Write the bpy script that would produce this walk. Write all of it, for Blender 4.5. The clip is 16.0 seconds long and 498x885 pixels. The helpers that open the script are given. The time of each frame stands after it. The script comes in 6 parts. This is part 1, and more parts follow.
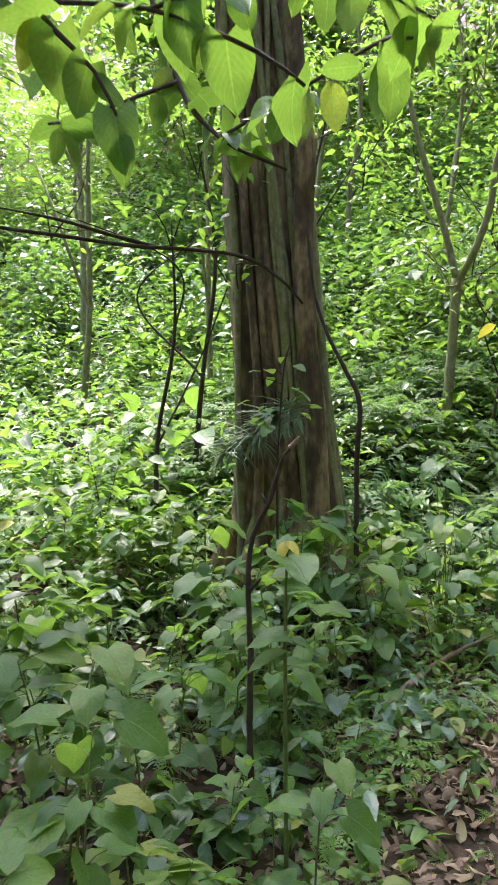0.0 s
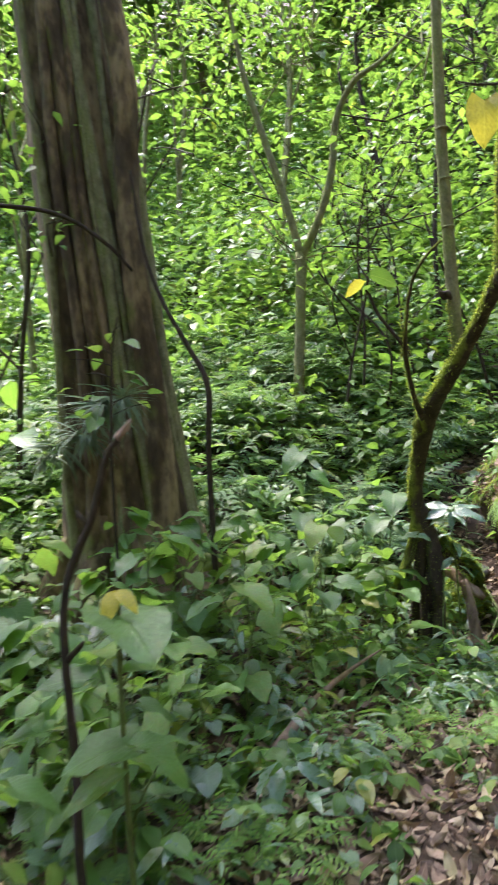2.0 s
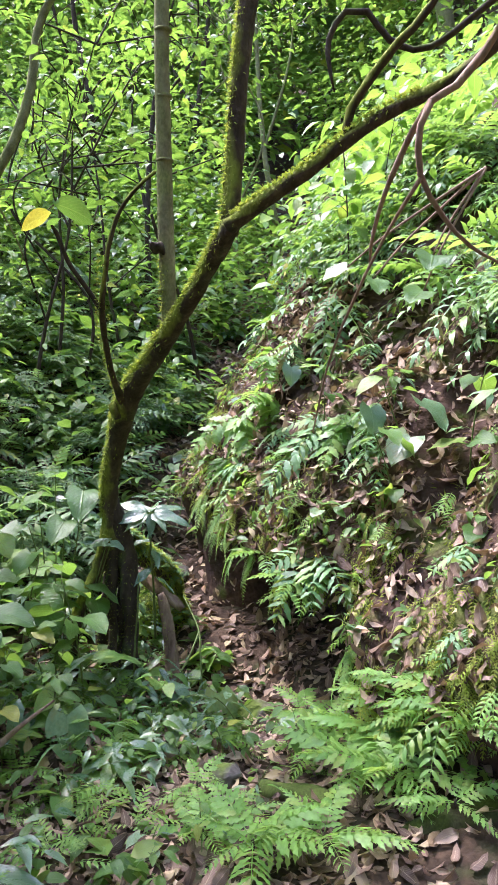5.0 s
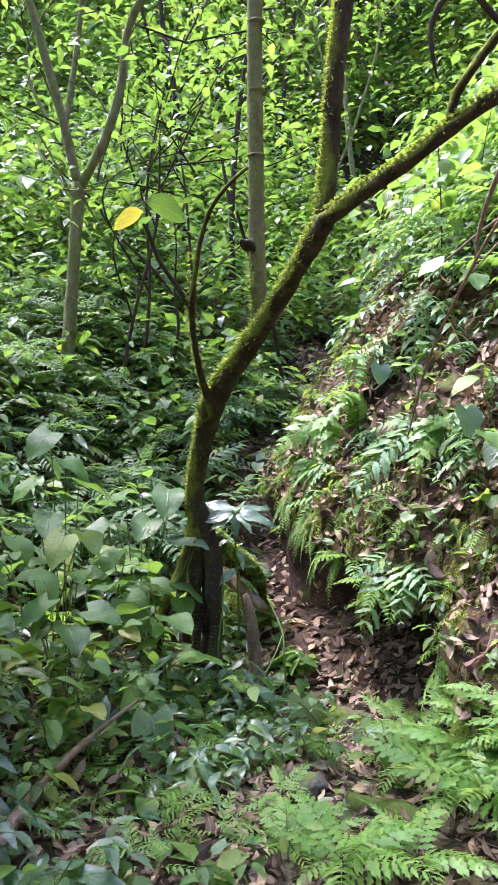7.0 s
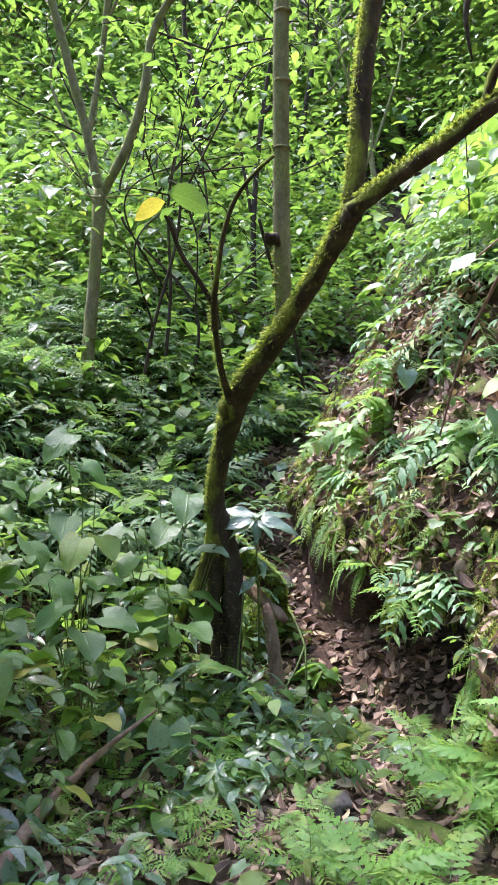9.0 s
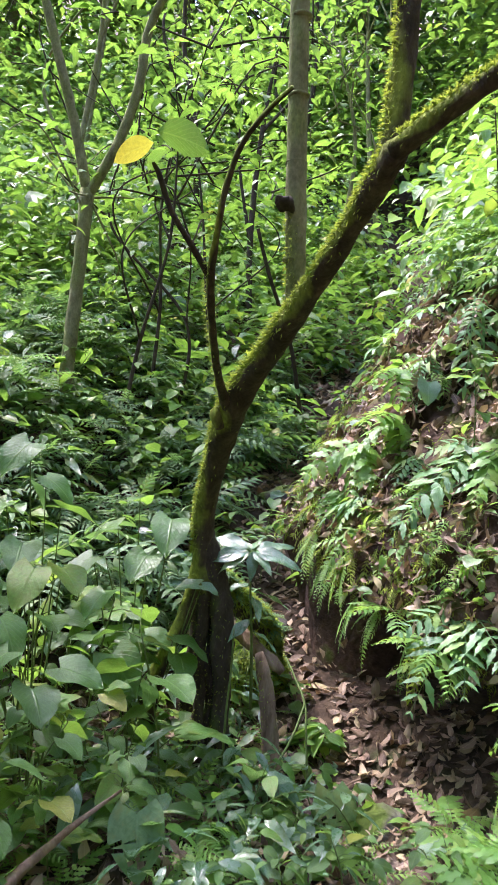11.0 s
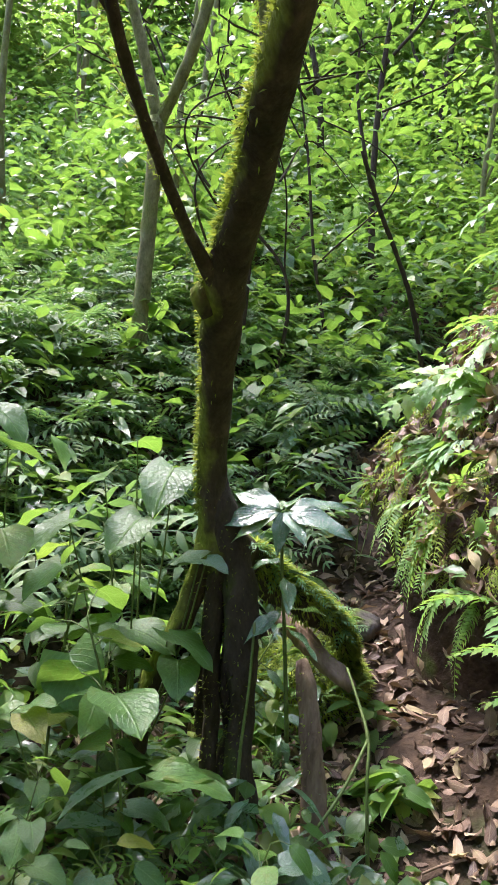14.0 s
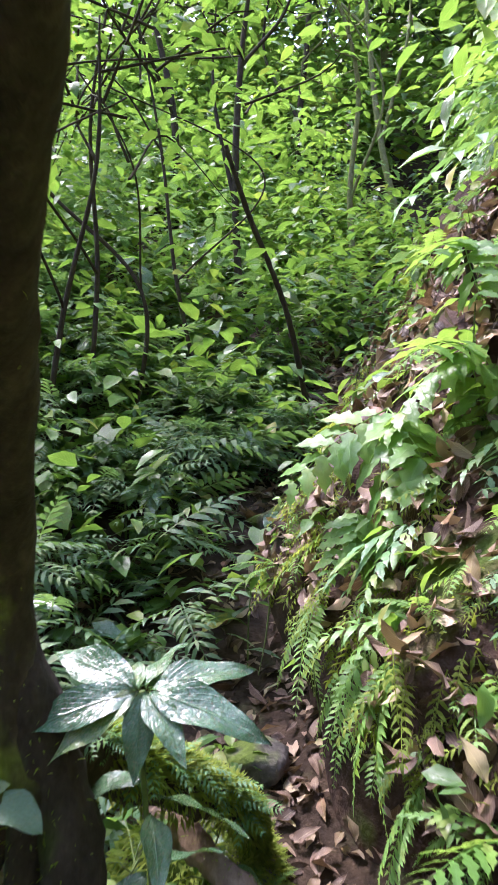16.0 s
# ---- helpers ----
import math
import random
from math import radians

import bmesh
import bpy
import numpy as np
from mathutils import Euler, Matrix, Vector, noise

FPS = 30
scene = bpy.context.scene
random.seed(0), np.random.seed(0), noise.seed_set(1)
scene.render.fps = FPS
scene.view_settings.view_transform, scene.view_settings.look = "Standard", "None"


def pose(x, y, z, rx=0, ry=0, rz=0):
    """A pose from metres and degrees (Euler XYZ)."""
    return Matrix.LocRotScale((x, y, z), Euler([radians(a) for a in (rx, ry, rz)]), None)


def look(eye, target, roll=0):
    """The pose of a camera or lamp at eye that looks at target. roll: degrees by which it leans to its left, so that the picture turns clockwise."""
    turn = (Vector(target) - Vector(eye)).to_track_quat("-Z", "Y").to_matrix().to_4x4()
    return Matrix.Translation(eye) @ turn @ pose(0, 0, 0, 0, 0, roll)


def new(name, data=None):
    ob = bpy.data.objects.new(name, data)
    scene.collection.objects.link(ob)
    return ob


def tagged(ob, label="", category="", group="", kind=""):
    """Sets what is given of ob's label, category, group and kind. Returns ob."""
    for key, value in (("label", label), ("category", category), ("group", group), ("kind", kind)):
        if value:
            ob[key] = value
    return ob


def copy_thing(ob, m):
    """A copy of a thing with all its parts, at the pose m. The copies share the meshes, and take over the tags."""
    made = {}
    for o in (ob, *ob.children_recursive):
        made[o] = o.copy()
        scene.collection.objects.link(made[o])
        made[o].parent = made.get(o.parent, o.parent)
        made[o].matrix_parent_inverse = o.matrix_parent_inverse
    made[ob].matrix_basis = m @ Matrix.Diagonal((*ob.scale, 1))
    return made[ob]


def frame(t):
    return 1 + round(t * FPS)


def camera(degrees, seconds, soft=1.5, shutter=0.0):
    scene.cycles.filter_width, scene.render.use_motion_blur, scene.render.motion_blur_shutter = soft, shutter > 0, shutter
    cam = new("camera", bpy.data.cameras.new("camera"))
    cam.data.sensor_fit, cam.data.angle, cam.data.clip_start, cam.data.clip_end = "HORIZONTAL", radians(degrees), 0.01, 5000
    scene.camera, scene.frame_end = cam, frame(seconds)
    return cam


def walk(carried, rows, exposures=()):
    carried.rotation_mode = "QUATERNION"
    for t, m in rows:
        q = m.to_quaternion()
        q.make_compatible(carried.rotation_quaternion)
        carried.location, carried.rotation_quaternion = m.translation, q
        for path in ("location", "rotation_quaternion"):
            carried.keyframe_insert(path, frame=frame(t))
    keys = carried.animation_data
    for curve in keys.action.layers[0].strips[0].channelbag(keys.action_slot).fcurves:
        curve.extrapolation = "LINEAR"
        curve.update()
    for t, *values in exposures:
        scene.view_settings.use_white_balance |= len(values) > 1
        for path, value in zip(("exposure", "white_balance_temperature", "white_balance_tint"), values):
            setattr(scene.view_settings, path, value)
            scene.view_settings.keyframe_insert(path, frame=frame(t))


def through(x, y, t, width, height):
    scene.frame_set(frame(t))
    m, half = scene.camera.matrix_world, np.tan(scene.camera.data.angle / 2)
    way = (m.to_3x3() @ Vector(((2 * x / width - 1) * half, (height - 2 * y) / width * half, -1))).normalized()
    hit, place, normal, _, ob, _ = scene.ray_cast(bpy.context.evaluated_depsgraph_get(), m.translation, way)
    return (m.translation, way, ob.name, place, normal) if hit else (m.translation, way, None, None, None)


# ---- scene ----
cam = camera(37.4, 16.0, 0.9, 0.4)
PATH = [
    (0, (0.643, -1.812, 1.501), (-0.373, -0.089, 1.503), -0.3),
    (0.5, (0.52, -1.683, 1.508), (-0.424, 0.08, 1.48), -0.8),
    (1, (0.417, -1.621, 1.544), (-0.457, 0.177, 1.496), -0.5),
    (1.5, (0.347, -1.443, 1.535), (-0.437, 0.396, 1.511), -1.8),
    (2, (0.239, -0.938, 1.463), (-0.394, 0.959, 1.448), -3.8),
    (2.5, (0.112, -0.591, 1.46), (-0.243, 1.377, 1.433), -1.2),
    (3, (0.039, -0.196, 1.493), (-0.038, 1.802, 1.447), 0.4),
    (3.5, (0.113, -0.099, 1.552), (0.18, 1.899, 1.477), 0.9),
    (5.8, (0.187, 0.054, 1.546), (0.338, 2.043, 1.402), -0.3),
    (6, (0.173, 0.056, 1.543), (0.295, 2.048, 1.412), -0.2),
    (6.5, (0.163, 0.071, 1.547), (0.193, 2.067, 1.422), -0.1),
    (7, (0.143, 0.086, 1.565), (0.077, 2.08, 1.418), 0.0),
    (7.5, (0.126, 0.072, 1.536), (0.032, 2.065, 1.403), 0.0),
    (8, (0.125, 0.073, 1.539), (0.017, 2.066, 1.408), -0.0),
    (10.5, (0.083, 0.612, 1.403), (-0.022, 2.609, 1.369), 1.0),
    (11, (0.048, 0.769, 1.387), (-0.036, 2.767, 1.378), 2.0),
    (11.5, (0.176, 0.999, 1.237), (-0.066, 2.984, 1.285), 2.1),
    (12, (0.384, 1.361, 1.133), (0.008, 3.323, 1.217), 2.2),
    (12.5, (0.319, 1.561, 1.052), (-0.017, 3.53, 1.159), 2.2),
    (13, (0.281, 1.648, 1.051), (-0.045, 3.618, 1.152), 2.1),
    (13.5, (0.358, 1.746, 1.047), (-0.059, 3.702, 1.088), 1.5),
    (14, (0.399, 1.829, 1.12), (-0.109, 3.763, 1.104), 0.8),
    (14.5, (0.376, 2.045, 1.13), (-0.078, 3.993, 1.099), -0.2),
    (15, (0.281, 2.344, 1.236), (-0.038, 4.318, 1.198), -1.2),
    (15.5, (0.263, 2.511, 1.293), (0.042, 4.499, 1.306), -1.6),
    (16, (0.239, 2.748, 1.291), (0.079, 4.741, 1.326), -2.1),
]
walk(cam, [(t, look(eye, target, roll)) for t, eye, target, roll in PATH],
     [(0, 3.5, 6500, 23), (3, 3.5, 6250, 28), (7, 3.55, 5900, 36), (10, 3.5, 6000, 33), (13.5, 3.45, 6250, 27), (16, 3.42, 5950, 36)])

# ---- light ----
world = bpy.data.worlds.new("sky")
scene.world = world
world.use_nodes = True
wn = world.node_tree
sky = wn.nodes.new("ShaderNodeTexSky")
sky.sky_type = 'NISHITA'
sky.sun_disc = False
SUN_EL, SUN_AZ = radians(60), radians(-48)
sky.sun_elevation, sky.sun_rotation = SUN_EL, SUN_AZ
sky.air_density, sky.dust_density, sky.ozone_density = 1.0, 2.0, 1.0
wn.nodes["Background"].inputs[1].default_value = 0.12
wn.links.new(sky.outputs[0], wn.nodes["Background"].inputs[0])
sun = new("sun", bpy.data.lights.new("sun", 'SUN'))
sun.data.energy, sun.data.angle, sun.data.color = 1.22, radians(12), (1.0, 0.97, 0.91)
sun_dir = Vector((math.sin(SUN_AZ) * math.cos(SUN_EL), math.cos(SUN_AZ) * math.cos(SUN_EL), math.sin(SUN_EL)))
sun.matrix_world = look(sun_dir * 60, (0, 0, 0))


# ---- materials ----
def nodes_of(name):
    m = bpy.data.materials.new(name)
    m.use_nodes = True
    nt = m.node_tree
    nt.nodes.clear()
    out = nt.nodes.new("ShaderNodeOutputMaterial")
    return m, nt, out


def nd(nt, kind, ins=(), **props):
    n = nt.nodes.new(kind)
    for k, v in props.items():
        setattr(n, k, v)
    for k, v in dict(ins).items():
        if isinstance(v, bpy.types.NodeSocket):
            nt.links.new(v, n.inputs[k])
        else:
            n.inputs[k].default_value = v
    return n


def ramp(nt, fac, stops, mode='LINEAR'):
    n = nt.nodes.new("ShaderNodeValToRGB")
    n.color_ramp.interpolation = mode
    while len(n.color_ramp.elements) < len(stops):
        n.color_ramp.elements.new(0.5)
    for e, (p, c) in zip(n.color_ramp.elements, stops):
        e.position, e.color = p, (*c, 1)
    nt.links.new(fac, n.inputs[0])
    return n.outputs[0]


def chance(nt):
    """One random value for each leaf, whether it is an object or an island of a larger mesh."""
    a = nd(nt, "ShaderNodeObjectInfo").outputs["Random"]
    b = nd(nt, "ShaderNodeNewGeometry").outputs["Random Per Island"]
    s = nd(nt, "ShaderNodeMath", {0: a, 1: b}, operation='ADD').outputs[0]
    return nd(nt, "ShaderNodeMath", {0: s}, operation='FRACT').outputs[0]


def leaf_material(name, stops, glow, rough=0.37, through=0.38, vein=0.35, spots=0.12, veins=9.0, gloss=0.5, spot_at=0.68):
    """Blade of a leaf: midrib and side veins, blotches, a glossy cuticle, and light passing through."""
    m, nt, out = nodes_of(name)
    stops = [(p, tuple(0.95 * k + 0.05 * sum(q) / 3 for k in q)) for p, q in stops]
    glow = tuple(0.91 * k + 0.09 * sum(glow) / 3 for k in glow)
    rnd = chance(nt)
    col = ramp(nt, rnd, stops)
    uv = nd(nt, "ShaderNodeUVMap").outputs[0]
    sep = nd(nt, "ShaderNodeSeparateXYZ", {0: uv})
    u, v = sep.outputs[0], sep.outputs[1]
    au = nd(nt, "ShaderNodeMath", {0: u}, operation='ABSOLUTE').outputs[0]
    slant = nd(nt, "ShaderNodeMath", {0: au, 1: -0.45, 2: v}, operation='MULTIPLY_ADD').outputs[0]
    wave = nd(nt, "ShaderNodeMath", {0: slant, 1: veins * 6.283}, operation='MULTIPLY').outputs[0]
    side = nd(nt, "ShaderNodeMath", {0: wave}, operation='SINE').outputs[0]
    sidev = nd(nt, "ShaderNodeMapRange", {0: side, 1: 0.82, 2: 1.0, 3: 0.0, 4: 1.0}).outputs[0]
    mid = nd(nt, "ShaderNodeMapRange", {0: au, 1: 0.0, 2: 0.07, 3: 1.0, 4: 0.0}).outputs[0]
    lines = nd(nt, "ShaderNodeMath", {0: sidev, 1: 0.5, 2: mid}, operation='MULTIPLY_ADD', use_clamp=True).outputs[0]
    tc = nd(nt, "ShaderNodeTexCoord").outputs["Object"]
    n1 = nd(nt, "ShaderNodeTexNoise", {"Vector": tc, "Scale": 14.0, "Detail": 3.0}).outputs[0]
    n2 = nd(nt, "ShaderNodeTexNoise", {"Vector": tc, "Scale": 55.0, "Detail": 2.0}).outputs[0]
    tone = nd(nt, "ShaderNodeMapRange", {0: n1, 1: 0.3, 2: 0.7, 3: 0.75, 4: 1.25}).outputs[0]
    col = nd(nt, "ShaderNodeVectorMath", {0: col, 3: tone}, operation='SCALE').outputs[0]
    paler = nd(nt, "ShaderNodeMath", {0: lines, 1: vein}, operation='MULTIPLY').outputs[0]
    col = nd(nt, "ShaderNodeMixRGB", {0: paler, 1: col, 2: (*[min(1, c * 1.5 + 0.05) for c in stops[-2][1]], 1)}).outputs[0]
    sp = nd(nt, "ShaderNodeMapRange", {0: n2, 1: spot_at, 2: spot_at + 0.06, 3: 0.0, 4: spots}).outputs[0]
    col = nd(nt, "ShaderNodeMixRGB", {0: sp, 1: col, 2: (0.16, 0.11, 0.03, 1)}).outputs[0]
    n3 = nd(nt, "ShaderNodeTexNoise", {"Vector": tc, "Scale": 5.0, "Detail": 4.0, "Roughness": 0.7}).outputs[0]
    off = nd(nt, "ShaderNodeMath", {0: rnd, 1: 0.35, 2: n3}, operation='MULTIPLY_ADD').outputs[0]
    age = nd(nt, "ShaderNodeMapRange", {0: off, 1: 0.74, 2: 0.92, 3: 0.0, 4: 0.45}).outputs[0]
    col = nd(nt, "ShaderNodeMixRGB", {0: age, 1: col, 2: (0.24, 0.22, 0.05, 1)}).outputs[0]
    soft = nd(nt, "ShaderNodeMath", {0: n1, 1: 0.9, 2: lines}, operation='MULTIPLY_ADD').outputs[0]
    soft = nd(nt, "ShaderNodeMath", {0: n2, 1: 0.08, 2: soft}, operation='MULTIPLY_ADD').outputs[0]
    bump = nd(nt, "ShaderNodeBump", {"Height": soft, "Strength": 0.35, "Distance": 0.015})
    rv = nd(nt, "ShaderNodeMapRange", {0: n2, 1: 0.3, 2: 0.7, 3: rough - 0.06, 4: rough + 0.16}).outputs[0]
    p = nd(nt, "ShaderNodeBsdfPrincipled", {"Base Color": col, "Roughness": rv, "Normal": bump.outputs[0], "Specular IOR Level": gloss})
    tcol = nd(nt, "ShaderNodeMixRGB", {0: 0.65, 1: col, 2: (*glow, 1)}).outputs[0]
    tr = nd(nt, "ShaderNodeBsdfTranslucent", {"Color": tcol})
    mix = nd(nt, "ShaderNodeMixShader", {0: through, 1: p.outputs[0], 2: tr.outputs[0]})
    nt.links.new(mix.outputs[0], out.inputs[0])
    return m


def rough_material(name, stops, scale, rough=0.9, bump=0.6, depth=0.02, stretch=(1, 1, 1), moss=None, moss_at=(0.45, 0.6), fine=6.0):
    """Bark, soil and stone: two scales of noise, relief, and moss that favours upper and left faces."""
    m, nt, out = nodes_of(name)
    tc = nd(nt, "ShaderNodeTexCoord").outputs["Object"]
    mp = nd(nt, "ShaderNodeMapping", {0: tc, 3: stretch}).outputs[0]
    a = nd(nt, "ShaderNodeTexNoise", {"Vector": mp, "Scale": scale, "Detail": 6.0, "Roughness": 0.65}).outputs[0]
    b = nd(nt, "ShaderNodeTexNoise", {"Vector": mp, "Scale": scale * fine, "Detail": 4.0}).outputs[0]
    s = nd(nt, "ShaderNodeMath", {0: b, 1: 0.35, 2: a}, operation='MULTIPLY_ADD').outputs[0]
    s2 = nd(nt, "ShaderNodeMath", {0: s, 1: 0.17}, operation='SUBTRACT').outputs[0]
    col = ramp(nt, s2, stops)
    if moss:
        c = nd(nt, "ShaderNodeTexNoise", {"Vector": tc, "Scale": 5.0, "Detail": 5.0}).outputs[0]
        # The normal bias also puts the light from above and left into the moss.
        nz = nd(nt, "ShaderNodeSeparateXYZ", {0: nd(nt, "ShaderNodeNewGeometry").outputs["Normal"]})
        up = nd(nt, "ShaderNodeMath", {0: nz.outputs[2], 1: 0.22, 2: c}, operation='MULTIPLY_ADD').outputs[0]
        lf = nd(nt, "ShaderNodeMath", {0: nz.outputs[0], 1: -0.16, 2: up}, operation='MULTIPLY_ADD').outputs[0]
        f = nd(nt, "ShaderNodeMapRange", {0: lf, 1: moss_at[0], 2: moss_at[1]}).outputs[0]
        mc = ramp(nt, b, [(0.3, tuple(0.55 * k for k in moss)), (0.7, moss)])
        col = nd(nt, "ShaderNodeMixRGB", {0: f, 1: col, 2: mc}).outputs[0]
    bp = nd(nt, "ShaderNodeBump", {"Height": s, "Strength": bump, "Distance": depth})
    p = nd(nt, "ShaderNodeBsdfPrincipled", {"Base Color": col, "Roughness": rough, "Normal": bp.outputs[0], "Specular IOR Level": 0.25})
    nt.links.new(p.outputs[0], out.inputs[0])
    return m


GLOW = (0.30, 0.55, 0.03)
M_BROAD = leaf_material("broad_leaf", [(0.0, (0.038, 0.10, 0.022)), (0.35, (0.06, 0.16, 0.03)), (0.7, (0.09, 0.215, 0.04)), (0.93, (0.14, 0.28, 0.04)), (1.0, (0.27, 0.29, 0.03))], GLOW, rough=0.36, gloss=0.5, through=0.44)
# Shade leaves bluer, sunny ones brighter: sheen and sunlight partly put into the colour.
M_SHADE = leaf_material("shade_leaf", [(0.0, (0.045, 0.115, 0.058)), (0.5, (0.08, 0.175, 0.085)), (0.9, (0.12, 0.235, 0.10)), (1.0, (0.16, 0.28, 0.08))], (0.25, 0.5, 0.06), rough=0.27, through=0.34, gloss=0.9)
M_SUNNY = leaf_material("sunny_leaf", [(0.0, (0.035, 0.12, 0.02)), (0.4, (0.065, 0.19, 0.03)), (0.8, (0.11, 0.27, 0.035)), (0.95, (0.19, 0.34, 0.04)), (1.0, (0.42, 0.36, 0.02))], (0.30, 0.56, 0.03), through=0.44, rough=0.38, gloss=0.45)
M_YELLOW = leaf_material("yellow_leaf", [(0.0, (0.45, 0.40, 0.02)), (0.6, (0.55, 0.46, 0.02)), (0.9, (0.42, 0.42, 0.03)), (1.0, (0.4, 0.24, 0.02))], (0.8, 0.75, 0.03), through=0.45)
M_STAR = leaf_material("leathery_leaf", [(0.0, (0.045, 0.12, 0.055)), (0.6, (0.07, 0.16, 0.07)), (1.0, (0.09, 0.19, 0.07))], (0.2, 0.4, 0.05), rough=0.2, through=0.12, spots=0.75, gloss=0.7, spot_at=0.6, vein=0.5)
M_FERN = leaf_material("fern_blade", [(0.0, (0.09, 0.24, 0.04)), (0.5, (0.14, 0.32, 0.05)), (1.0, (0.20, 0.40, 0.06))], (0.4, 0.65, 0.05), through=0.42, vein=0.2)
M_BANKFERN = leaf_material("bank_fern_blade", [(0.0, (0.08, 0.20, 0.075)), (0.6, (0.11, 0.27, 0.09)), (1.0, (0.18, 0.34, 0.06))], (0.25, 0.5, 0.05), through=0.3, rough=0.35)
M_SLOPEFERN = leaf_material("slope_fern_blade", [(0.0, (0.06, 0.14, 0.05)), (0.5, (0.10, 0.20, 0.08)), (1.0, (0.16, 0.28, 0.10))], (0.25, 0.5, 0.06), through=0.36, rough=0.5, vein=0.2, gloss=0.45)
M_GREY = leaf_material("airplant_leaf", [(0.0, (0.12, 0.20, 0.10)), (1.0, (0.22, 0.30, 0.17))], (0.2, 0.35, 0.1), through=0.2, rough=0.6)
M_LITTER = leaf_material("dead_leaf", [(0.0, (0.06, 0.034, 0.022)), (0.35, (0.14, 0.082, 0.050)), (0.65, (0.25, 0.165, 0.105)), (0.88, (0.40, 0.30, 0.20)), (0.95, (0.46, 0.38, 0.20)), (1.0, (0.22, 0.085, 0.05))], (0.4, 0.25, 0.08), rough=0.6, through=0.12, spots=0.4)
M_MOSSBLADE = leaf_material("moss_blade", [(0.0, (0.09, 0.15, 0.015)), (0.6, (0.17, 0.26, 0.02)), (1.0, (0.26, 0.34, 0.03))], (0.5, 0.6, 0.03), through=0.45, rough=0.8, vein=0.0)
M_SOIL = rough_material("forest_soil", [(0.25, (0.018, 0.012, 0.008)), (0.5, (0.045, 0.03, 0.018)), (0.75, (0.09, 0.06, 0.035))], 7.0, 0.95, 0.9, 0.03, moss=(0.05, 0.07, 0.02), moss_at=(0.78, 1.0))
M_BANK = rough_material("bank_soil", [(0.25, (0.022, 0.013, 0.009)), (0.5, (0.06, 0.036, 0.024)), (0.75, (0.12, 0.075, 0.05))], 5.0, 0.95, 1.0, 0.04, moss=(0.09, 0.14, 0.02), moss_at=(0.74, 0.9))
M_BIGBARK = rough_material("fluted_bark", [(0.25, (0.028, 0.021, 0.014)), (0.48, (0.085, 0.060, 0.032)), (0.64, (0.25, 0.185, 0.095))], 3.6, 0.9, 1.0, 0.05, (1, 1, 0.38), moss=(0.13, 0.14, 0.035), moss_at=(0.54, 0.74))
M_MOSSBARK = rough_material("mossy_bark", [(0.25, (0.022, 0.017, 0.010)), (0.55, (0.06, 0.045, 0.026)), (0.8, (0.12, 0.09, 0.055))], 14.0, 0.92, 0.9, 0.02, (1, 1, 0.5), moss=(0.21, 0.26, 0.03), moss_at=(0.49, 0.66))
M_PALEBARK = rough_material("pale_bark", [(0.25, (0.08, 0.075, 0.035)), (0.5, (0.17, 0.165, 0.08)), (0.75, (0.28, 0.27, 0.15))], 18.0, 0.85, 0.6, 0.01, (1, 1, 0.6), moss=(0.20, 0.23, 0.07), moss_at=(0.42, 0.66))
M_DARKBARK = rough_material("dark_bark", [(0.25, (0.02, 0.015, 0.010)), (0.6, (0.055, 0.042, 0.028)), (0.85, (0.11, 0.085, 0.06))], 22.0, 0.9, 0.7, 0.01, (1, 1, 0.5), moss=(0.08, 0.12, 0.02), moss_at=(0.62, 0.8))
M_DEADWOOD = rough_material("dead_wood", [(0.25, (0.10, 0.065, 0.04)), (0.5, (0.22, 0.15, 0.10)), (0.8, (0.36, 0.27, 0.19))], 16.0, 0.85, 0.7, 0.012, (1, 1, 0.25))
M_STEM = rough_material("green_stem", [(0.2, (0.05, 0.08, 0.02)), (0.5, (0.09, 0.14, 0.03)), (0.8, (0.16, 0.20, 0.06))], 30.0, 0.6, 0.2, 0.003)
M_STONE = rough_material("mossy_stone", [(0.25, (0.04, 0.04, 0.035)), (0.5, (0.11, 0.10, 0.085)), (0.8, (0.22, 0.2, 0.17))], 9.0, 0.85, 0.8, 0.02, moss=(0.1, 0.15, 0.02), moss_at=(0.55, 0.7))


# ---- mesh tools ----
RNG = np.random.default_rng(11)


def mesh_of(name, verts, faces, mat, uvs=None, smooth=True):
    """A mesh from arrays: verts (n, 3), faces (m, 3 or 4), uvs per vertex."""
    me = bpy.data.meshes.new(name)
    verts, faces = np.asarray(verts, np.float32), np.asarray(faces, np.int32)
    n, k = faces.shape
    me.vertices.add(len(verts))
    me.vertices.foreach_set("co", verts.ravel())
    me.loops.add(n * k)
    me.loops.foreach_set("vertex_index", faces.ravel())
    me.polygons.add(n)
    me.polygons.foreach_set("loop_start", np.arange(0, n * k, k, dtype=np.int32))
    if smooth:
        me.polygons.foreach_set("use_smooth", np.ones(n, bool))
    if uvs is not None:
        lay = me.uv_layers.new(name="UVMap")
        lay.data.foreach_set("uv", np.asarray(uvs, np.float32)[faces.ravel()].ravel())
    me.materials.append(mat)
    me.update(calc_edges=True)
    return me


def joined(parts):
    """Several (verts, faces, uvs) as one."""
    vs, fs, us, k = [], [], [], 0
    for v, f, u in parts:
        vs.append(v), fs.append(np.asarray(f) + k), us.append(u)
        k += len(v)
    return np.concatenate(vs), np.concatenate(fs), np.concatenate(us)


def part(name, mesh, parent, label="", m=None):
    ob = new(name, mesh)
    ob.parent = parent
    if m is not None:
        ob.matrix_basis = m
    if label:
        ob["label"] = label
    return ob


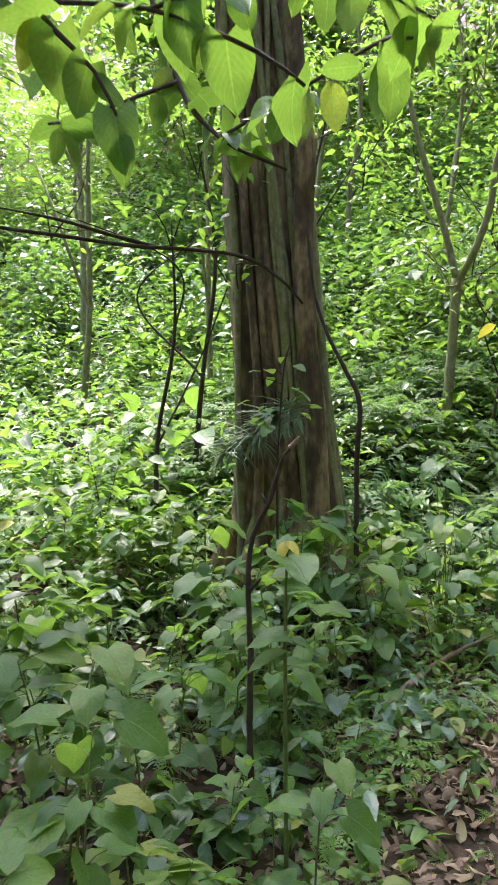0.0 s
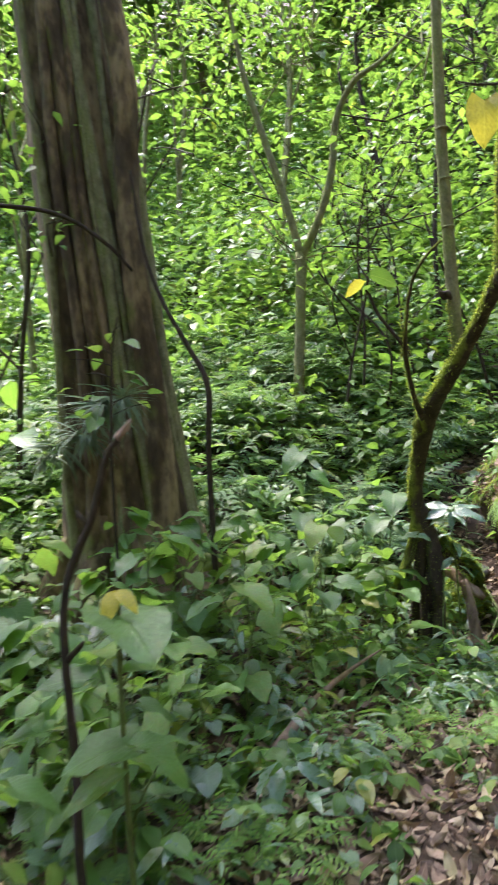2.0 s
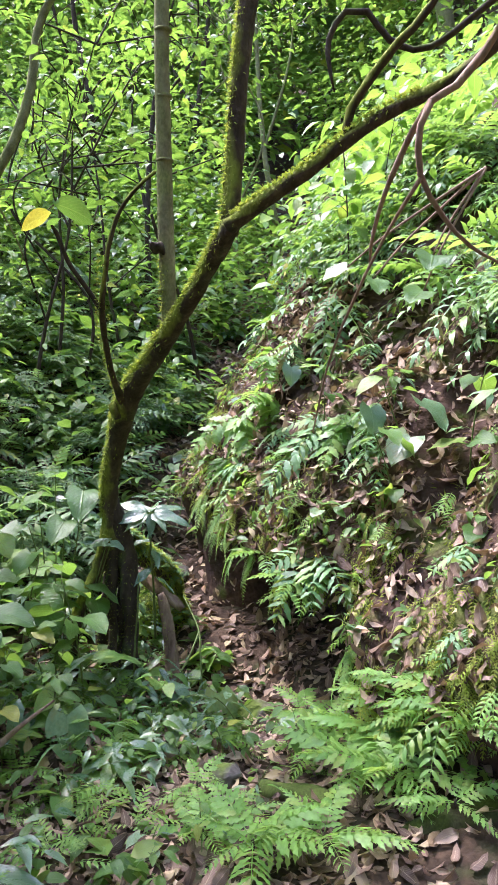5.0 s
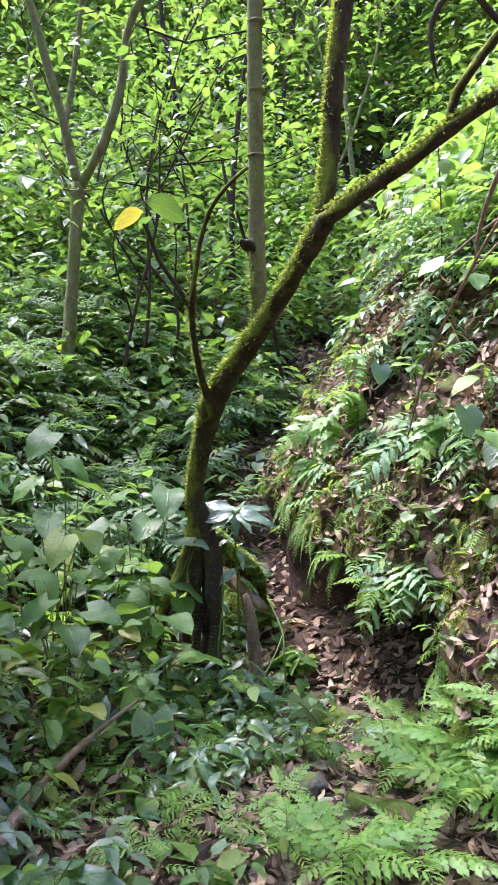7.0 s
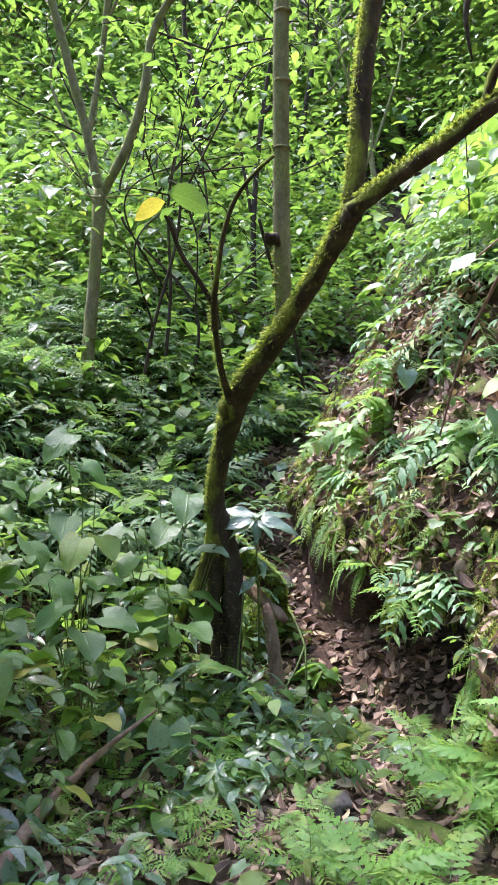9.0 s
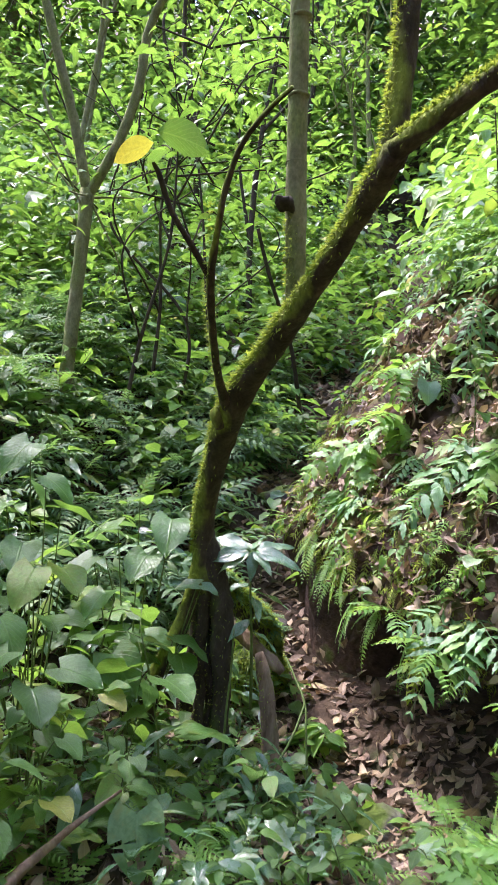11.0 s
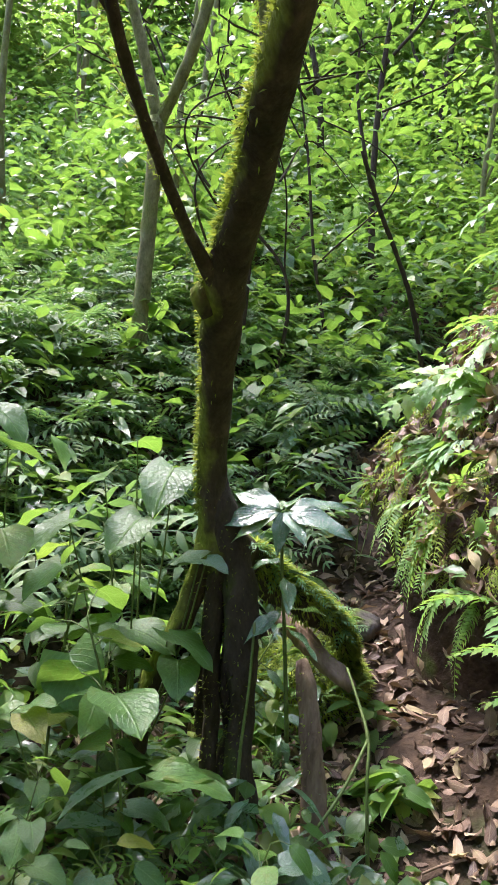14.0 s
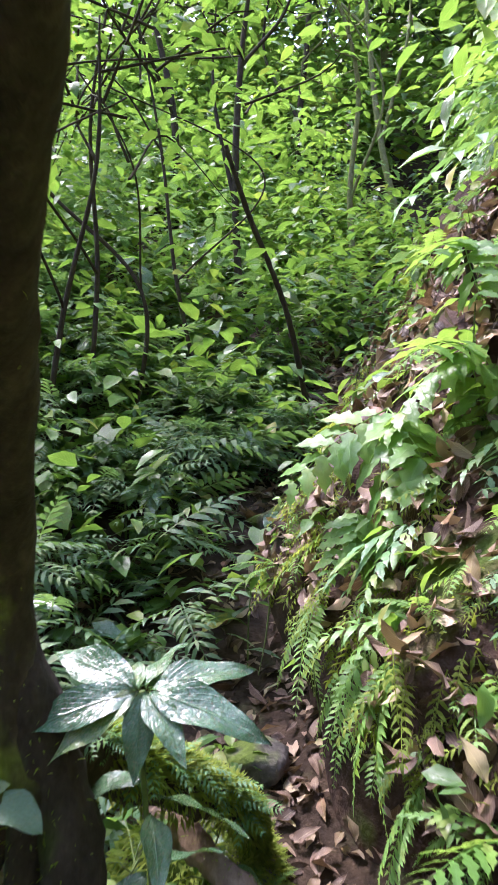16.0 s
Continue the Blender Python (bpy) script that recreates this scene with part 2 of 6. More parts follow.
def thing(name, loc, label, category, group="", kind=""):
    ob = new(name)
    ob.empty_display_size = 0.05
    ob.matrix_basis = Matrix.Translation(loc)
    return tagged(ob, label, category, group, kind)


def smooth_line(pts, step):
    """Catmull-Rom through the points; each may carry a radius as its fourth value."""
    p = np.asarray(pts, float)
    p = np.vstack([2 * p[0] - p[1], p, 2 * p[-1] - p[-2]])
    out = []
    for a, b, c, d in zip(p, p[1:], p[2:], p[3:]):
        n = max(1, int(np.linalg.norm(c[:3] - b[:3]) / step))
        t = np.linspace(0, 1, n, endpoint=False)[:, None]
        out.append(0.5 * (2 * b + (c - a) * t + (2 * a - 5 * b + 4 * c - d) * t ** 2 + (3 * b - 3 * c + d - a) * t ** 3))
    out.append(p[-2][None])
    return np.vstack(out)


def tube(pts, sides=8, step=0.08, lump=0.1, flutes=0, depth=0.0, seed=0, cap=True):
    """A limb along (x, y, z, radius) points, with lumps and flutes."""
    line = smooth_line(pts, step)
    c, r = line[:, :3], np.maximum(line[:, 3], 0.0008)
    tan = np.gradient(c, axis=0)
    tan /= np.linalg.norm(tan, axis=1)[:, None] + 1e-9
    ref = np.array([0.0, 1.0, 0.0]) if abs(tan[0, 1]) < 0.8 else np.array([1.0, 0.0, 0.0])
    u = np.cross(tan, ref)
    u /= np.linalg.norm(u, axis=1)[:, None] + 1e-9
    w = np.cross(tan, u)
    a = np.linspace(0, 2 * np.pi, sides, endpoint=False)
    g = np.random.default_rng(seed + 5)
    ph = g.uniform(0, 6.28, 6)
    s = np.arange(len(c))[:, None] * step / max(r.max(), 0.01)
    wob = 1 + lump * (0.6 * np.sin(2 * a[None] + 0.8 * s + ph[0]) * np.sin(0.9 * s + ph[1]) + 0.4 * np.sin(3 * a[None] - 1.3 * s + ph[2]) + 0.3 * g.normal(size=(len(c), sides)))
    if flutes:
        wob = wob * (1 + depth * np.cos(flutes * a[None] + 0.25 * s + ph[3]) + 0.5 * depth * np.cos((2 * flutes - 3) * a[None] - 0.1 * s + ph[4]))
    rr = r[:, None] * wob
    v = c[:, None] + rr[..., None] * (np.cos(a)[None, :, None] * u[:, None] + np.sin(a)[None, :, None] * w[:, None])
    n = len(c)
    i, j = np.meshgrid(np.arange(n - 1), np.arange(sides), indexing="ij")
    q = np.stack([i * sides + j, i * sides + (j + 1) % sides, (i + 1) * sides + (j + 1) % sides, (i + 1) * sides + j], -1).reshape(-1, 4)
    verts = v.reshape(-1, 3)
    uv = np.stack([np.tile(a / 6.28, n), np.repeat(np.arange(n) * step, sides)], -1)
    if cap:
        verts = np.vstack([verts, c[:1], c[-1:]])
        uv = np.vstack([uv, [[0, 0], [0, 1]]])
        k = np.arange(sides)
        lo = np.stack([np.full(sides, n * sides), (k + 1) % sides, k, k], -1)
        hi = np.stack([np.full(sides, n * sides + 1), (n - 1) * sides + k, (n - 1) * sides + (k + 1) % sides, (n - 1) * sides + (k + 1) % sides], -1)
        tri = np.vstack([lo, hi])[:, :3]
        f = np.vstack([np.stack([q[:, 0], q[:, 1], q[:, 2]], -1), np.stack([q[:, 0], q[:, 2], q[:, 3]], -1), tri])
    else:
        f = np.vstack([np.stack([q[:, 0], q[:, 1], q[:, 2]], -1), np.stack([q[:, 0], q[:, 2], q[:, 3]], -1)])
    return verts, f, uv


def blade(length, width, profile, nl=6, nw=1, fold=0.25, droop=0.25, wavy=0.0, toothed=0.0):
    """One leaf from its base along +y, facing +z."""
    s = np.linspace(0, 1, nl + 1)
    cols = np.linspace(-1, 1, 2 * nw + 1)
    w = np.array([profile(k) for k in s]) * width / 2
    if toothed:
        w = w * (1 + toothed * np.where(np.arange(nl + 1) % 2, 1, -1))
    x = w[:, None] * cols[None]
    y = np.repeat(s[:, None] * length, 2 * nw + 1, 1)
    z = np.abs(x) * fold - droop * length * (s[:, None] ** 2) + wavy * width * np.sin(s[:, None] * 11 + cols[None] * 1.7) * np.abs(cols[None])
    v = np.stack([x, y, z], -1).reshape(-1, 3)
    k = 2 * nw + 1
    i, j = np.meshgrid(np.arange(nl), np.arange(2 * nw), indexing="ij")
    a = (i * k + j).ravel()
    f = np.vstack([np.stack([a, a + 1, a + k + 1], -1), np.stack([a, a + k + 1, a + k], -1)])
    uv = np.stack([np.tile(cols, nl + 1), np.repeat(s, k)], -1)
    return v, f, uv


def oval(s):
    return max(0.0, math.sin(math.pi * min(1, s ** 0.85)) ** 0.8) if 0 < s < 1 else 0.0


def lance(s):
    return max(0.0, math.sin(math.pi * s ** 0.75)) ** 1.1 if 0 < s < 1 else 0.0


def heart(s):
    return (0.55 + 0.45 * math.sin(math.pi * min(1.0, s * 1.7 + 0.08))) if s < 0.28 else max(0.0, math.cos((s - 0.28) / 0.72 * math.pi / 2) ** 0.85)


def heart_blade(length, width, nl=8, fold=0.2, droop=0.35, wavy=0.03):
    """A heart-shaped leaf: its two lobes reach back behind the stalk."""
    v, f, uv = blade(length, width, heart, nl, 2, fold, droop, wavy)
    back = np.abs(uv[:, 0]) * np.clip(1 - uv[:, 1] / 0.35, 0, 1)
    v[:, 1] -= back * 0.2 * length
    return v, f, uv


def laid(tmpl, pos, az, tilt, roll, size):
    """Many copies of one blade: base points, heading, rise of the tip, lean and size, as arrays."""
    v, f, uv = tmpl
    n = len(pos)
    d = np.stack([np.cos(tilt) * np.cos(az), np.cos(tilt) * np.sin(az), np.sin(tilt)], -1)
    side = np.stack([np.sin(az), -np.cos(az), np.zeros(n)], -1)
    up = np.cross(side, d)
    c, s = np.cos(roll)[:, None], np.sin(roll)[:, None]
    side, up = c * side + s * up, c * up - s * side
    m = np.stack([side, d, up], -1) * np.asarray(size)[:, None, None]
    vv = np.einsum("nij,kj->nki", m, v) + np.asarray(pos)[:, None]
    ff = f[None] + (np.arange(n) * len(v))[:, None, None]
    return vv.reshape(-1, 3), ff.reshape(-1, 3), np.tile(uv, (n, 1))


def turned(az, tilt, roll=0.0, pos=(0, 0, 0), size=1.0):
    """The same pose for a single leaf object (radians)."""
    d = Vector((math.cos(tilt) * math.cos(az), math.cos(tilt) * math.sin(az), math.sin(tilt)))
    side = Vector((math.sin(az), -math.cos(az), 0))
    up = side.cross(d)
    c, s = math.cos(roll), math.sin(roll)
    side, up = c * side + s * up, c * up - s * side
    m = Matrix((side, d, up)).transposed() * size
    m = m.to_4x4()
    m.translation = pos
    return m


T_KITE = (np.array([(0, 0, 0), (-0.22, 0.32, 0.07), (0.22, 0.32, 0.07), (-0.17, 0.68, 0.0), (0.17, 0.68, 0.0), (0, 1, -0.2)], float), np.array([(0, 2, 1), (1, 2, 4), (1, 4, 3), (3, 4, 5)]), np.array([(0, 0), (-1, 0.32), (1, 0.32), (-1, 0.68), (1, 0.68), (0, 1)], float))


# ---- the lie of the land ----
def step01(v, a, b):
    t = np.clip((v - a) / (b - a), 0, 1)
    return t * t * (3 - 2 * t)


def bumps(x, y):
    return 0.035 * np.sin(2.1 * x + 1.3 * y) + 0.03 * np.sin(3.7 * y - 1.9 * x + 1) + 0.02 * np.sin(6.1 * x + 2) * np.sin(5.3 * y) + 0.012 * np.sin(13 * x + 3 * y) * np.sin(11 * y - 4 * x)


def ground_z(x, y):
    x, y = np.asarray(x, float), np.asarray(y, float)
    u = y - 4.8
    z = -0.08 + 0.22 * (u + np.sqrt(u * u + 0.5)) - 0.03
    z = z + step01(-x, 0.5, 2.2) * (0.38 * step01(y, 1.5, 3.8) + 0.5 * step01(y, 4.0, 6.5))
    z = z + 0.12 * np.maximum(0, y - 12) * step01(y, 12, 18)
    z = z + 0.35 * np.maximum(0, -y - 4.5)
    w = x - 1.6 - 0.06 * np.maximum(0, y - 4) * 2
    z = z + 0.6 * (w + np.sqrt(w * w + 0.3))
    w = -x - 9
    z = z + 0.15 * (w + np.sqrt(w * w + 2))
    z = z - 0.16 * np.exp(-((x - 0.35) / 0.45) ** 2 - ((y - 3.75) / 0.5) ** 2)
    z = z - 0.10 * step01(y, 4.3, 5.0) * np.exp(-((x + 0.05 - 0.06 * (y - 5)) / 0.5) ** 2)
    far = step01(np.hypot(x, y - 4), 6, 14)
    return z + bumps(x, y) * (1 + 3 * far)


def grid_mesh(name, xs, ys, mat):
    gx, gy = np.meshgrid(xs, ys, indexing="ij")
    v = np.stack([gx, gy, ground_z(gx, gy)], -1).reshape(-1, 3)
    k = len(ys)
    i, j = np.meshgrid(np.arange(len(xs) - 1), np.arange(k - 1), indexing="ij")
    a = (i * k + j).ravel()
    return mesh_of(name, v, np.stack([a, a + k, a + k + 1, a + 1], -1), mat)


gxs = np.concatenate([-np.geomspace(400, 3.6, 46), np.arange(-3.5, 2.6, 0.07), np.geomspace(2.7, 400, 46)])
gys = np.concatenate([-np.geomspace(400, 2.6, 40), np.arange(-2.5, 9.0, 0.07), np.geomspace(9.1, 500, 60)])
ground = tagged(new("ground", grid_mesh("ground", gxs, gys, M_SOIL)), "damp dark forest soil with roots and moss", "ground", kind="structure")

# the steep earth bank beside the path


def edge_line(step):
    p = [(2.3, -1.6, 0, 0), (1.8, 0.3, 0, 0), (1.36, 1.6, 0, 0), (1.08, 2.6, 0, 0), (0.74, 3.4, 0, 0), (0.42, 4.15, 0, 0), (0.24, 4.6, 0, 0), (0.24, 5.4, 0, 0), (0.46, 6.5, 0, 0), (0.95, 8, 0, 0), (1.6, 10.5, 0, 0), (2.3, 14, 0, 0)]
    return smooth_line(p, step)[:, :2]


E2 = edge_line(0.07)
ET = np.gradient(E2, axis=0)
ET /= np.linalg.norm(ET, axis=1)[:, None]
EN = np.stack([ET[:, 1], -ET[:, 0]], -1)


def bank_point(k, h):
    """The bank at edge sample k (may be an array) and profile parameter h from 0 (foot) to 1 (top)."""
    k = np.asarray(k)
    y = E2[k, 1]
    amp = 0.3 + 0.45 * step01(y, 2.6, 4.2) - 0.35 * step01(y, 5.6, 8.0)
    cave = 1.4 * np.exp(-((y - 3.8) / 0.85) ** 4) + 0.12 * np.exp(-((y - 2.3) / 0.3) ** 2)
    t = np.asarray(h)
    prof_t = [0, 0.06, 0.12, 0.18, 0.24, 0.30, 0.40, 0.52, 0.66, 0.8, 0.9, 1.0]
    dd = [0.06, 0.04, 0.02, -0.03, 0.0, 0.10, 0.34, 0.68, 1.2, 2.0, 3.5, 7.0]
    hh = [-0.2, 0.0, 0.0, 0.0, 0.0, 0.18, 0.52, 0.98, 1.55, 2.3, 3.3, 5.2]
    av = [0, 0.3, 0.62, 0.9, 1.04, 1.08, 1.08, 1.08, 1.08, 1.08, 1.08, 1.08]
    cv = [1, 1.0, 1.0, 0.8, 0.05, 0, 0, 0, 0, 0, 0, 0]
    d = np.interp(t, prof_t, dd) + cave * np.interp(t, prof_t, cv)
    z = np.interp(t, prof_t, hh) + amp * np.interp(t, prof_t, av)
    foot = ground_z(E2[k, 0] - 0.15, y)
    lum = 0.07 * np.sin(5.3 * y + 9 * t) + 0.05 * np.sin(11 * y - 17 * t + 1) + 0.03 * np.sin(23 * y + 31 * t) + 0.02 * np.sin(41 * y - 47 * t)
    lum = lum * np.interp(t, [0, 0.1, 0.3, 1], [0.5, 1, 1.0, 2.5])
    p = E2[k] + EN[k] * (d + lum)[..., None]
    return np.concatenate([p, (foot + z + 0.5 * lum)[..., None]], -1)


kk, hh = np.meshgrid(np.arange(len(E2)), np.linspace(0, 1, 70), indexing="ij")
bank_v = bank_point(kk, hh).reshape(-1, 3)
a = (kk[:-1, :-1] * 70 + np.arange(69)[None]).ravel()
bank = tagged(new("earth_bank", mesh_of("earth_bank", bank_v, np.stack([a, a + 70, a + 71, a + 1], -1), M_BANK)), "steep brown earth bank with an undercut hollow", "bank", kind="structure")


def on_bank(n, y0, y1, h0, h1, seed):
    g = np.random.default_rng(seed)
    idx = np.nonzero((E2[:, 1] > y0) & (E2[:, 1] < y1))[0]
    k, h = g.choice(idx[1:-1], n), g.uniform(h0, h1, n)
    p = bank_point(k, h)
    nrm = np.cross(bank_point(k + 1, h) - bank_point(k - 1, h), bank_point(k, h + 0.01) - bank_point(k, h - 0.01))
    nrm /= np.linalg.norm(nrm, axis=1)[:, None] + 1e-9
    nrm = np.where((nrm[:, 2] < 0)[:, None], -nrm, nrm)
    jit = ET[k] * g.uniform(-0.035, 0.035, n)[:, None]
    p[:, :2] += jit
    return p, nrm, k


# ---- leaf shapes ----
T_HEART = heart_blade(1.0, 0.9, droop=0.26, wavy=0.045)
T_HEART2 = heart_blade(1.0, 0.8, fold=0.12, droop=0.38, wavy=0.06)
T_OVAL = blade(1.0, 0.5, oval, 7, 1, 0.3, 0.3, 0.02)
T_OVALW = blade(1.0, 0.62, oval, 7, 1, 0.18, 0.45, 0.03)
T_LANCE = blade(1.0, 0.3, lance, 7, 1, 0.3, 0.35, 0.03)
T_SMALL = blade(1.0, 0.52, oval, 3, 1, 0.3, 0.25)
T_MID = blade(1.0, 0.56, oval, 4, 1, 0.22, 0.35, 0.02)
T_MIDL = blade(1.0, 0.34, lance, 4, 1, 0.3, 0.35)
T_SMALLL = blade(1.0, 0.34, lance, 3, 1, 0.25, 0.25)
T_DEAD = blade(1.0, 0.42, lance, 4, 1, 0.55, 0.28, 0.12)
T_DEAD2 = blade(1.0, 0.46, oval, 5, 1, -0.45, -0.22, 0.10)
T_NEEDLE = blade(1.0, 0.07, lance, 4, 1, 0.3, 0.45)
T_TUFT = blade(1.0, 0.22, lance, 2, 1, 0.2, 0.3)


def leaf_mesh(tmpl, mat):
    return mesh_of("leaf", *tmpl[:2], mat, tmpl[2])


def frond(pairs, width, lobe, droop, cut=0.0):
    """A fern frond of unit length along +y: the rachis and its pinnae as one mesh."""
    rows = []
    s = np.linspace(0.1, 0.97, pairs)
    jig = np.random.default_rng(pairs)
    line = [(0, q, -droop * q * q, 0.008 * (1 - 0.8 * q)) for q in np.linspace(0, 1, 6)]
    rows.append(tube(line, 4, 0.2, 0.0, cap=False))
    shape = np.sin(np.pi * (0.15 + 0.85 * s) ** 0.9) ** 0.7
    for sd in (-1, 1):
        for q, w in zip(s, shape):
            ln = width * w * 0.5 + 0.01
            t = blade(1.0, lobe, lance, 7 if cut else 2, 1, 0.15, 0.25, 0, cut)
            ang = (math.pi / 2 - sd * (math.radians(68) - 0.35 * q)) + jig.normal(0, 0.09)
            ln *= jig.uniform(0.85, 1.12)
            rows.append(laid(t, np.array([[0, q, -droop * q * q]]), np.array([ang]), np.array([-0.12 - 0.5 * droop * q + jig.normal(0, 0.12)]), np.array([0.0]), np.array([ln])))
    return joined(rows)


F_LACE = frond(11, 0.55, 0.3, 0.5, 0.34)
F_BANK = frond(9, 0.62, 0.3, 0.5, 0.2)


def sprig(pairs=7, width=0.42, droop=0.3):
    """A small pinnate leaf of unit length, light enough to be sown in masses."""
    q = np.repeat(np.linspace(0.12, 0.92, pairs), 2)
    sd = np.tile([-1.0, 1.0], pairs)
    ln = width * (0.55 + 0.6 * np.sin(np.pi * q ** 0.8)) * 0.6
    pos = np.stack([0 * q, q, -droop * q * q], -1)
    slim = (T_KITE[0] * (0.62, 1, 1), T_KITE[1], T_KITE[2])
    rows = laid(slim, pos, np.pi / 2 - sd * (1.1 - 0.35 * q), -0.1 - 0.6 * droop * q, 0 * q, ln)
    tip = laid(slim, np.array([[0, 0.9, -droop * 0.81]]), np.array([np.pi / 2]), np.array([-1.2 * droop]), np.zeros(1), np.array([0.16]))
    rib = blade(1.0, 0.02, lambda k: 1.0 - 0.6 * k, 4, 1, 0.0, droop)
    return joined([rows, tip, rib])


T_SPRIG = sprig()
T_SPRIGN = sprig(9, 0.26, 0.45)
F_LONG = frond(18, 0.28, 0.34, 0.5)
L_HEART, L_HEART2 = leaf_mesh(T_HEART, M_BROAD), leaf_mesh(T_HEART2, M_BROAD)
L_OVAL, L_OVALW = leaf_mesh(T_OVAL, M_BROAD), leaf_mesh(T_OVALW, M_BROAD)
L_LANCE, L_STAR = leaf_mesh(T_LANCE, M_SHADE), leaf_mesh(blade(1.0, 0.38, lance, 14, 2, 0.2, 0.24, 0.08), M_STAR)
L_SUNOVAL = leaf_mesh(T_OVAL, M_SUNNY)
L_SUN, L_SUNHEART = leaf_mesh(T_OVALW, M_SUNNY), leaf_mesh(T_HEART2, M_SUNNY)
L_YELLOWHEART = leaf_mesh(T_HEART2, M_YELLOW)
L_YELLOW = leaf_mesh(T_OVAL, M_YELLOW)
L_FERN, L_BANKF, L_LONGF = leaf_mesh(F_LACE, M_FERN), leaf_mesh(F_BANK, M_BANKFERN), leaf_mesh(F_LONG, M_FERN)
L_SHADEHEART = leaf_mesh(T_HEART, M_SHADE)


def holed_blade():
    """A broad leaf eaten through by insects."""
    v, f, uv = heart_blade(1.0, 0.95, 16, 0.12, 0.3, 0.02)
    g = np.random.default_rng(4)
    mid = v[f].mean(1)
    keep = np.ones(len(f), bool)
    for _ in range(9):
        c = np.array([g.uniform(-0.32, 0.36), g.uniform(0.1, 0.75)])
        keep &= np.hypot((mid[:, 0] - c[0]) * 1.0, (mid[:, 1] - c[1]) * 2.2) > g.uniform(0.05, 0.1)
    return v, f[keep], uv


# ---- the mossy tree that forks over the path ----
def limb(parent, name, pts, mat, sides=12, step=0.05, lump=0.12, label="", flutes=0, depth=0.0, seed=0):
    v, f, uv = tube(pts, sides, step, lump, flutes, depth, seed)
    base = np.array(parent.matrix_basis.translation) if parent.parent is None else np.zeros(3)
    return part(name, mesh_of(name, v - base, f, mat, uv), parent, label)


def moss_on(parent, pts, n, side, size, seed):
    """Tufts of moss along the lit side of a limb."""
    g = np.random.default_rng(seed)
    line = smooth_line(pts, 0.02)
    i = g.integers(2, len(line) - 2, n)
    tan = line[i + 2, :3] - line[i - 2, :3]
    tan /= np.linalg.norm(tan, axis=1)[:, None]
    d = np.array(side) + g.normal(0, 0.42, (n, 3))
    d -= (d * tan).sum(1)[:, None] * tan
    d /= np.linalg.norm(d, axis=1)[:, None]
    pos = line[i, :3] + d * line[i, 3:4] * 0.97
    out = d + g.normal(0, 0.5, (n, 3))
    az = np.arctan2(out[:, 1], out[:, 0])
    tilt = np.arctan2(out[:, 2], np.hypot(out[:, 0], out[:, 1]))
    v, f, uv = laid(T_TUFT, pos, az, tilt, g.uniform(-1, 1, n), g.uniform(0.5, 1.5, n) * size)
    base = np.array(parent.matrix_basis.translation)
    return tagged(part("moss", mesh_of("moss", v - base, f, M_MOSSBLADE, uv), parent, "yellow-green moss tufts"), kind="stuff")


moss_tree = thing("mossy_tree", (-0.27, 3.98, 0.1), "leaning forked tree covered in yellow-green moss, on stilt roots", "tree")
TRUNK = [(-0.25, 3.98, 0.62, 0.03), (-0.255, 3.98, 0.74, 0.06), (-0.268, 3.965, 0.86, 0.05), (-0.27, 3.95, 0.96, 0.044), (-0.262, 3.92, 1.1, 0.044), (-0.21, 3.80, 1.3, 0.047), (-0.155, 3.65, 1.47, 0.056), (-0.08, 3.52, 1.6, 0.046), (0.004, 3.37, 1.7, 0.040), (0.08, 3.2, 1.8, 0.039), (0.155, 3.08, 1.9, 0.034), (0.24, 2.9, 2.02, 0.033), (0.319, 2.68, 2.14, 0.036)]
RIGHT = [(0.314, 2.68, 2.14, 0.0295), (0.43, 2.58, 2.205, 0.0271), (0.565, 2.5, 2.28, 0.0254), (0.69, 2.46, 2.37, 0.0246), (0.82, 2.42, 2.45, 0.023), (0.947, 2.36, 2.5, 0.0213), (1.06, 2.28, 2.56, 0.0197), (1.4, 2.2, 2.85, 0.0148), (1.9, 2.1, 3.2, 0.0066)]
UPPER = [(0.315, 2.72, 2.12, 0.036), (0.335, 2.72, 2.35, 0.032), (0.36, 2.72, 2.7, 0.031), (0.41, 2.74, 3.1, 0.034), (0.46, 2.8, 3.7, 0.028), (0.5, 2.9, 4.5, 0.02), (0.6, 3.0, 5.6, 0.006)]
UPRIGHT = [(0.07, 3.23, 1.80, 0.026), (0.08, 3.2, 1.9, 0.032), (0.073, 3.19, 2.15, 0.035), (0.068, 3.2, 2.5, 0.033), (0.063, 3.2, 3.0, 0.031), (0.075, 3.22, 3.6, 0.028), (0.1, 3.2, 4.6, 0.022), (0.12, 3.2, 6.0, 0.006)]
limb(moss_tree, "trunk", TRUNK, M_MOSSBARK, 18, 0.03, 0.13, seed=1)
limb(moss_tree, "branch", RIGHT, M_MOSSBARK, 12, 0.04, 0.14, seed=2)
limb(moss_tree, "branch", UPPER, M_MOSSBARK, 12, 0.04, 0.10, seed=3)
limb(moss_tree, "branch", UPRIGHT, M_PALEBARK, 14, 0.04, 0.05, "pale ringed upright stem", seed=4)
for z in (1.98, 2.3, 2.52, 2.78, 3.05):
    limb(moss_tree, "stem_ring", [(0.07, 3.195, z - 0.006, 0.033), (0.07, 3.195, z, 0.0375), (0.07, 3.195, z + 0.006, 0.033)], M_PALEBARK, 14, 0.006, 0.03)
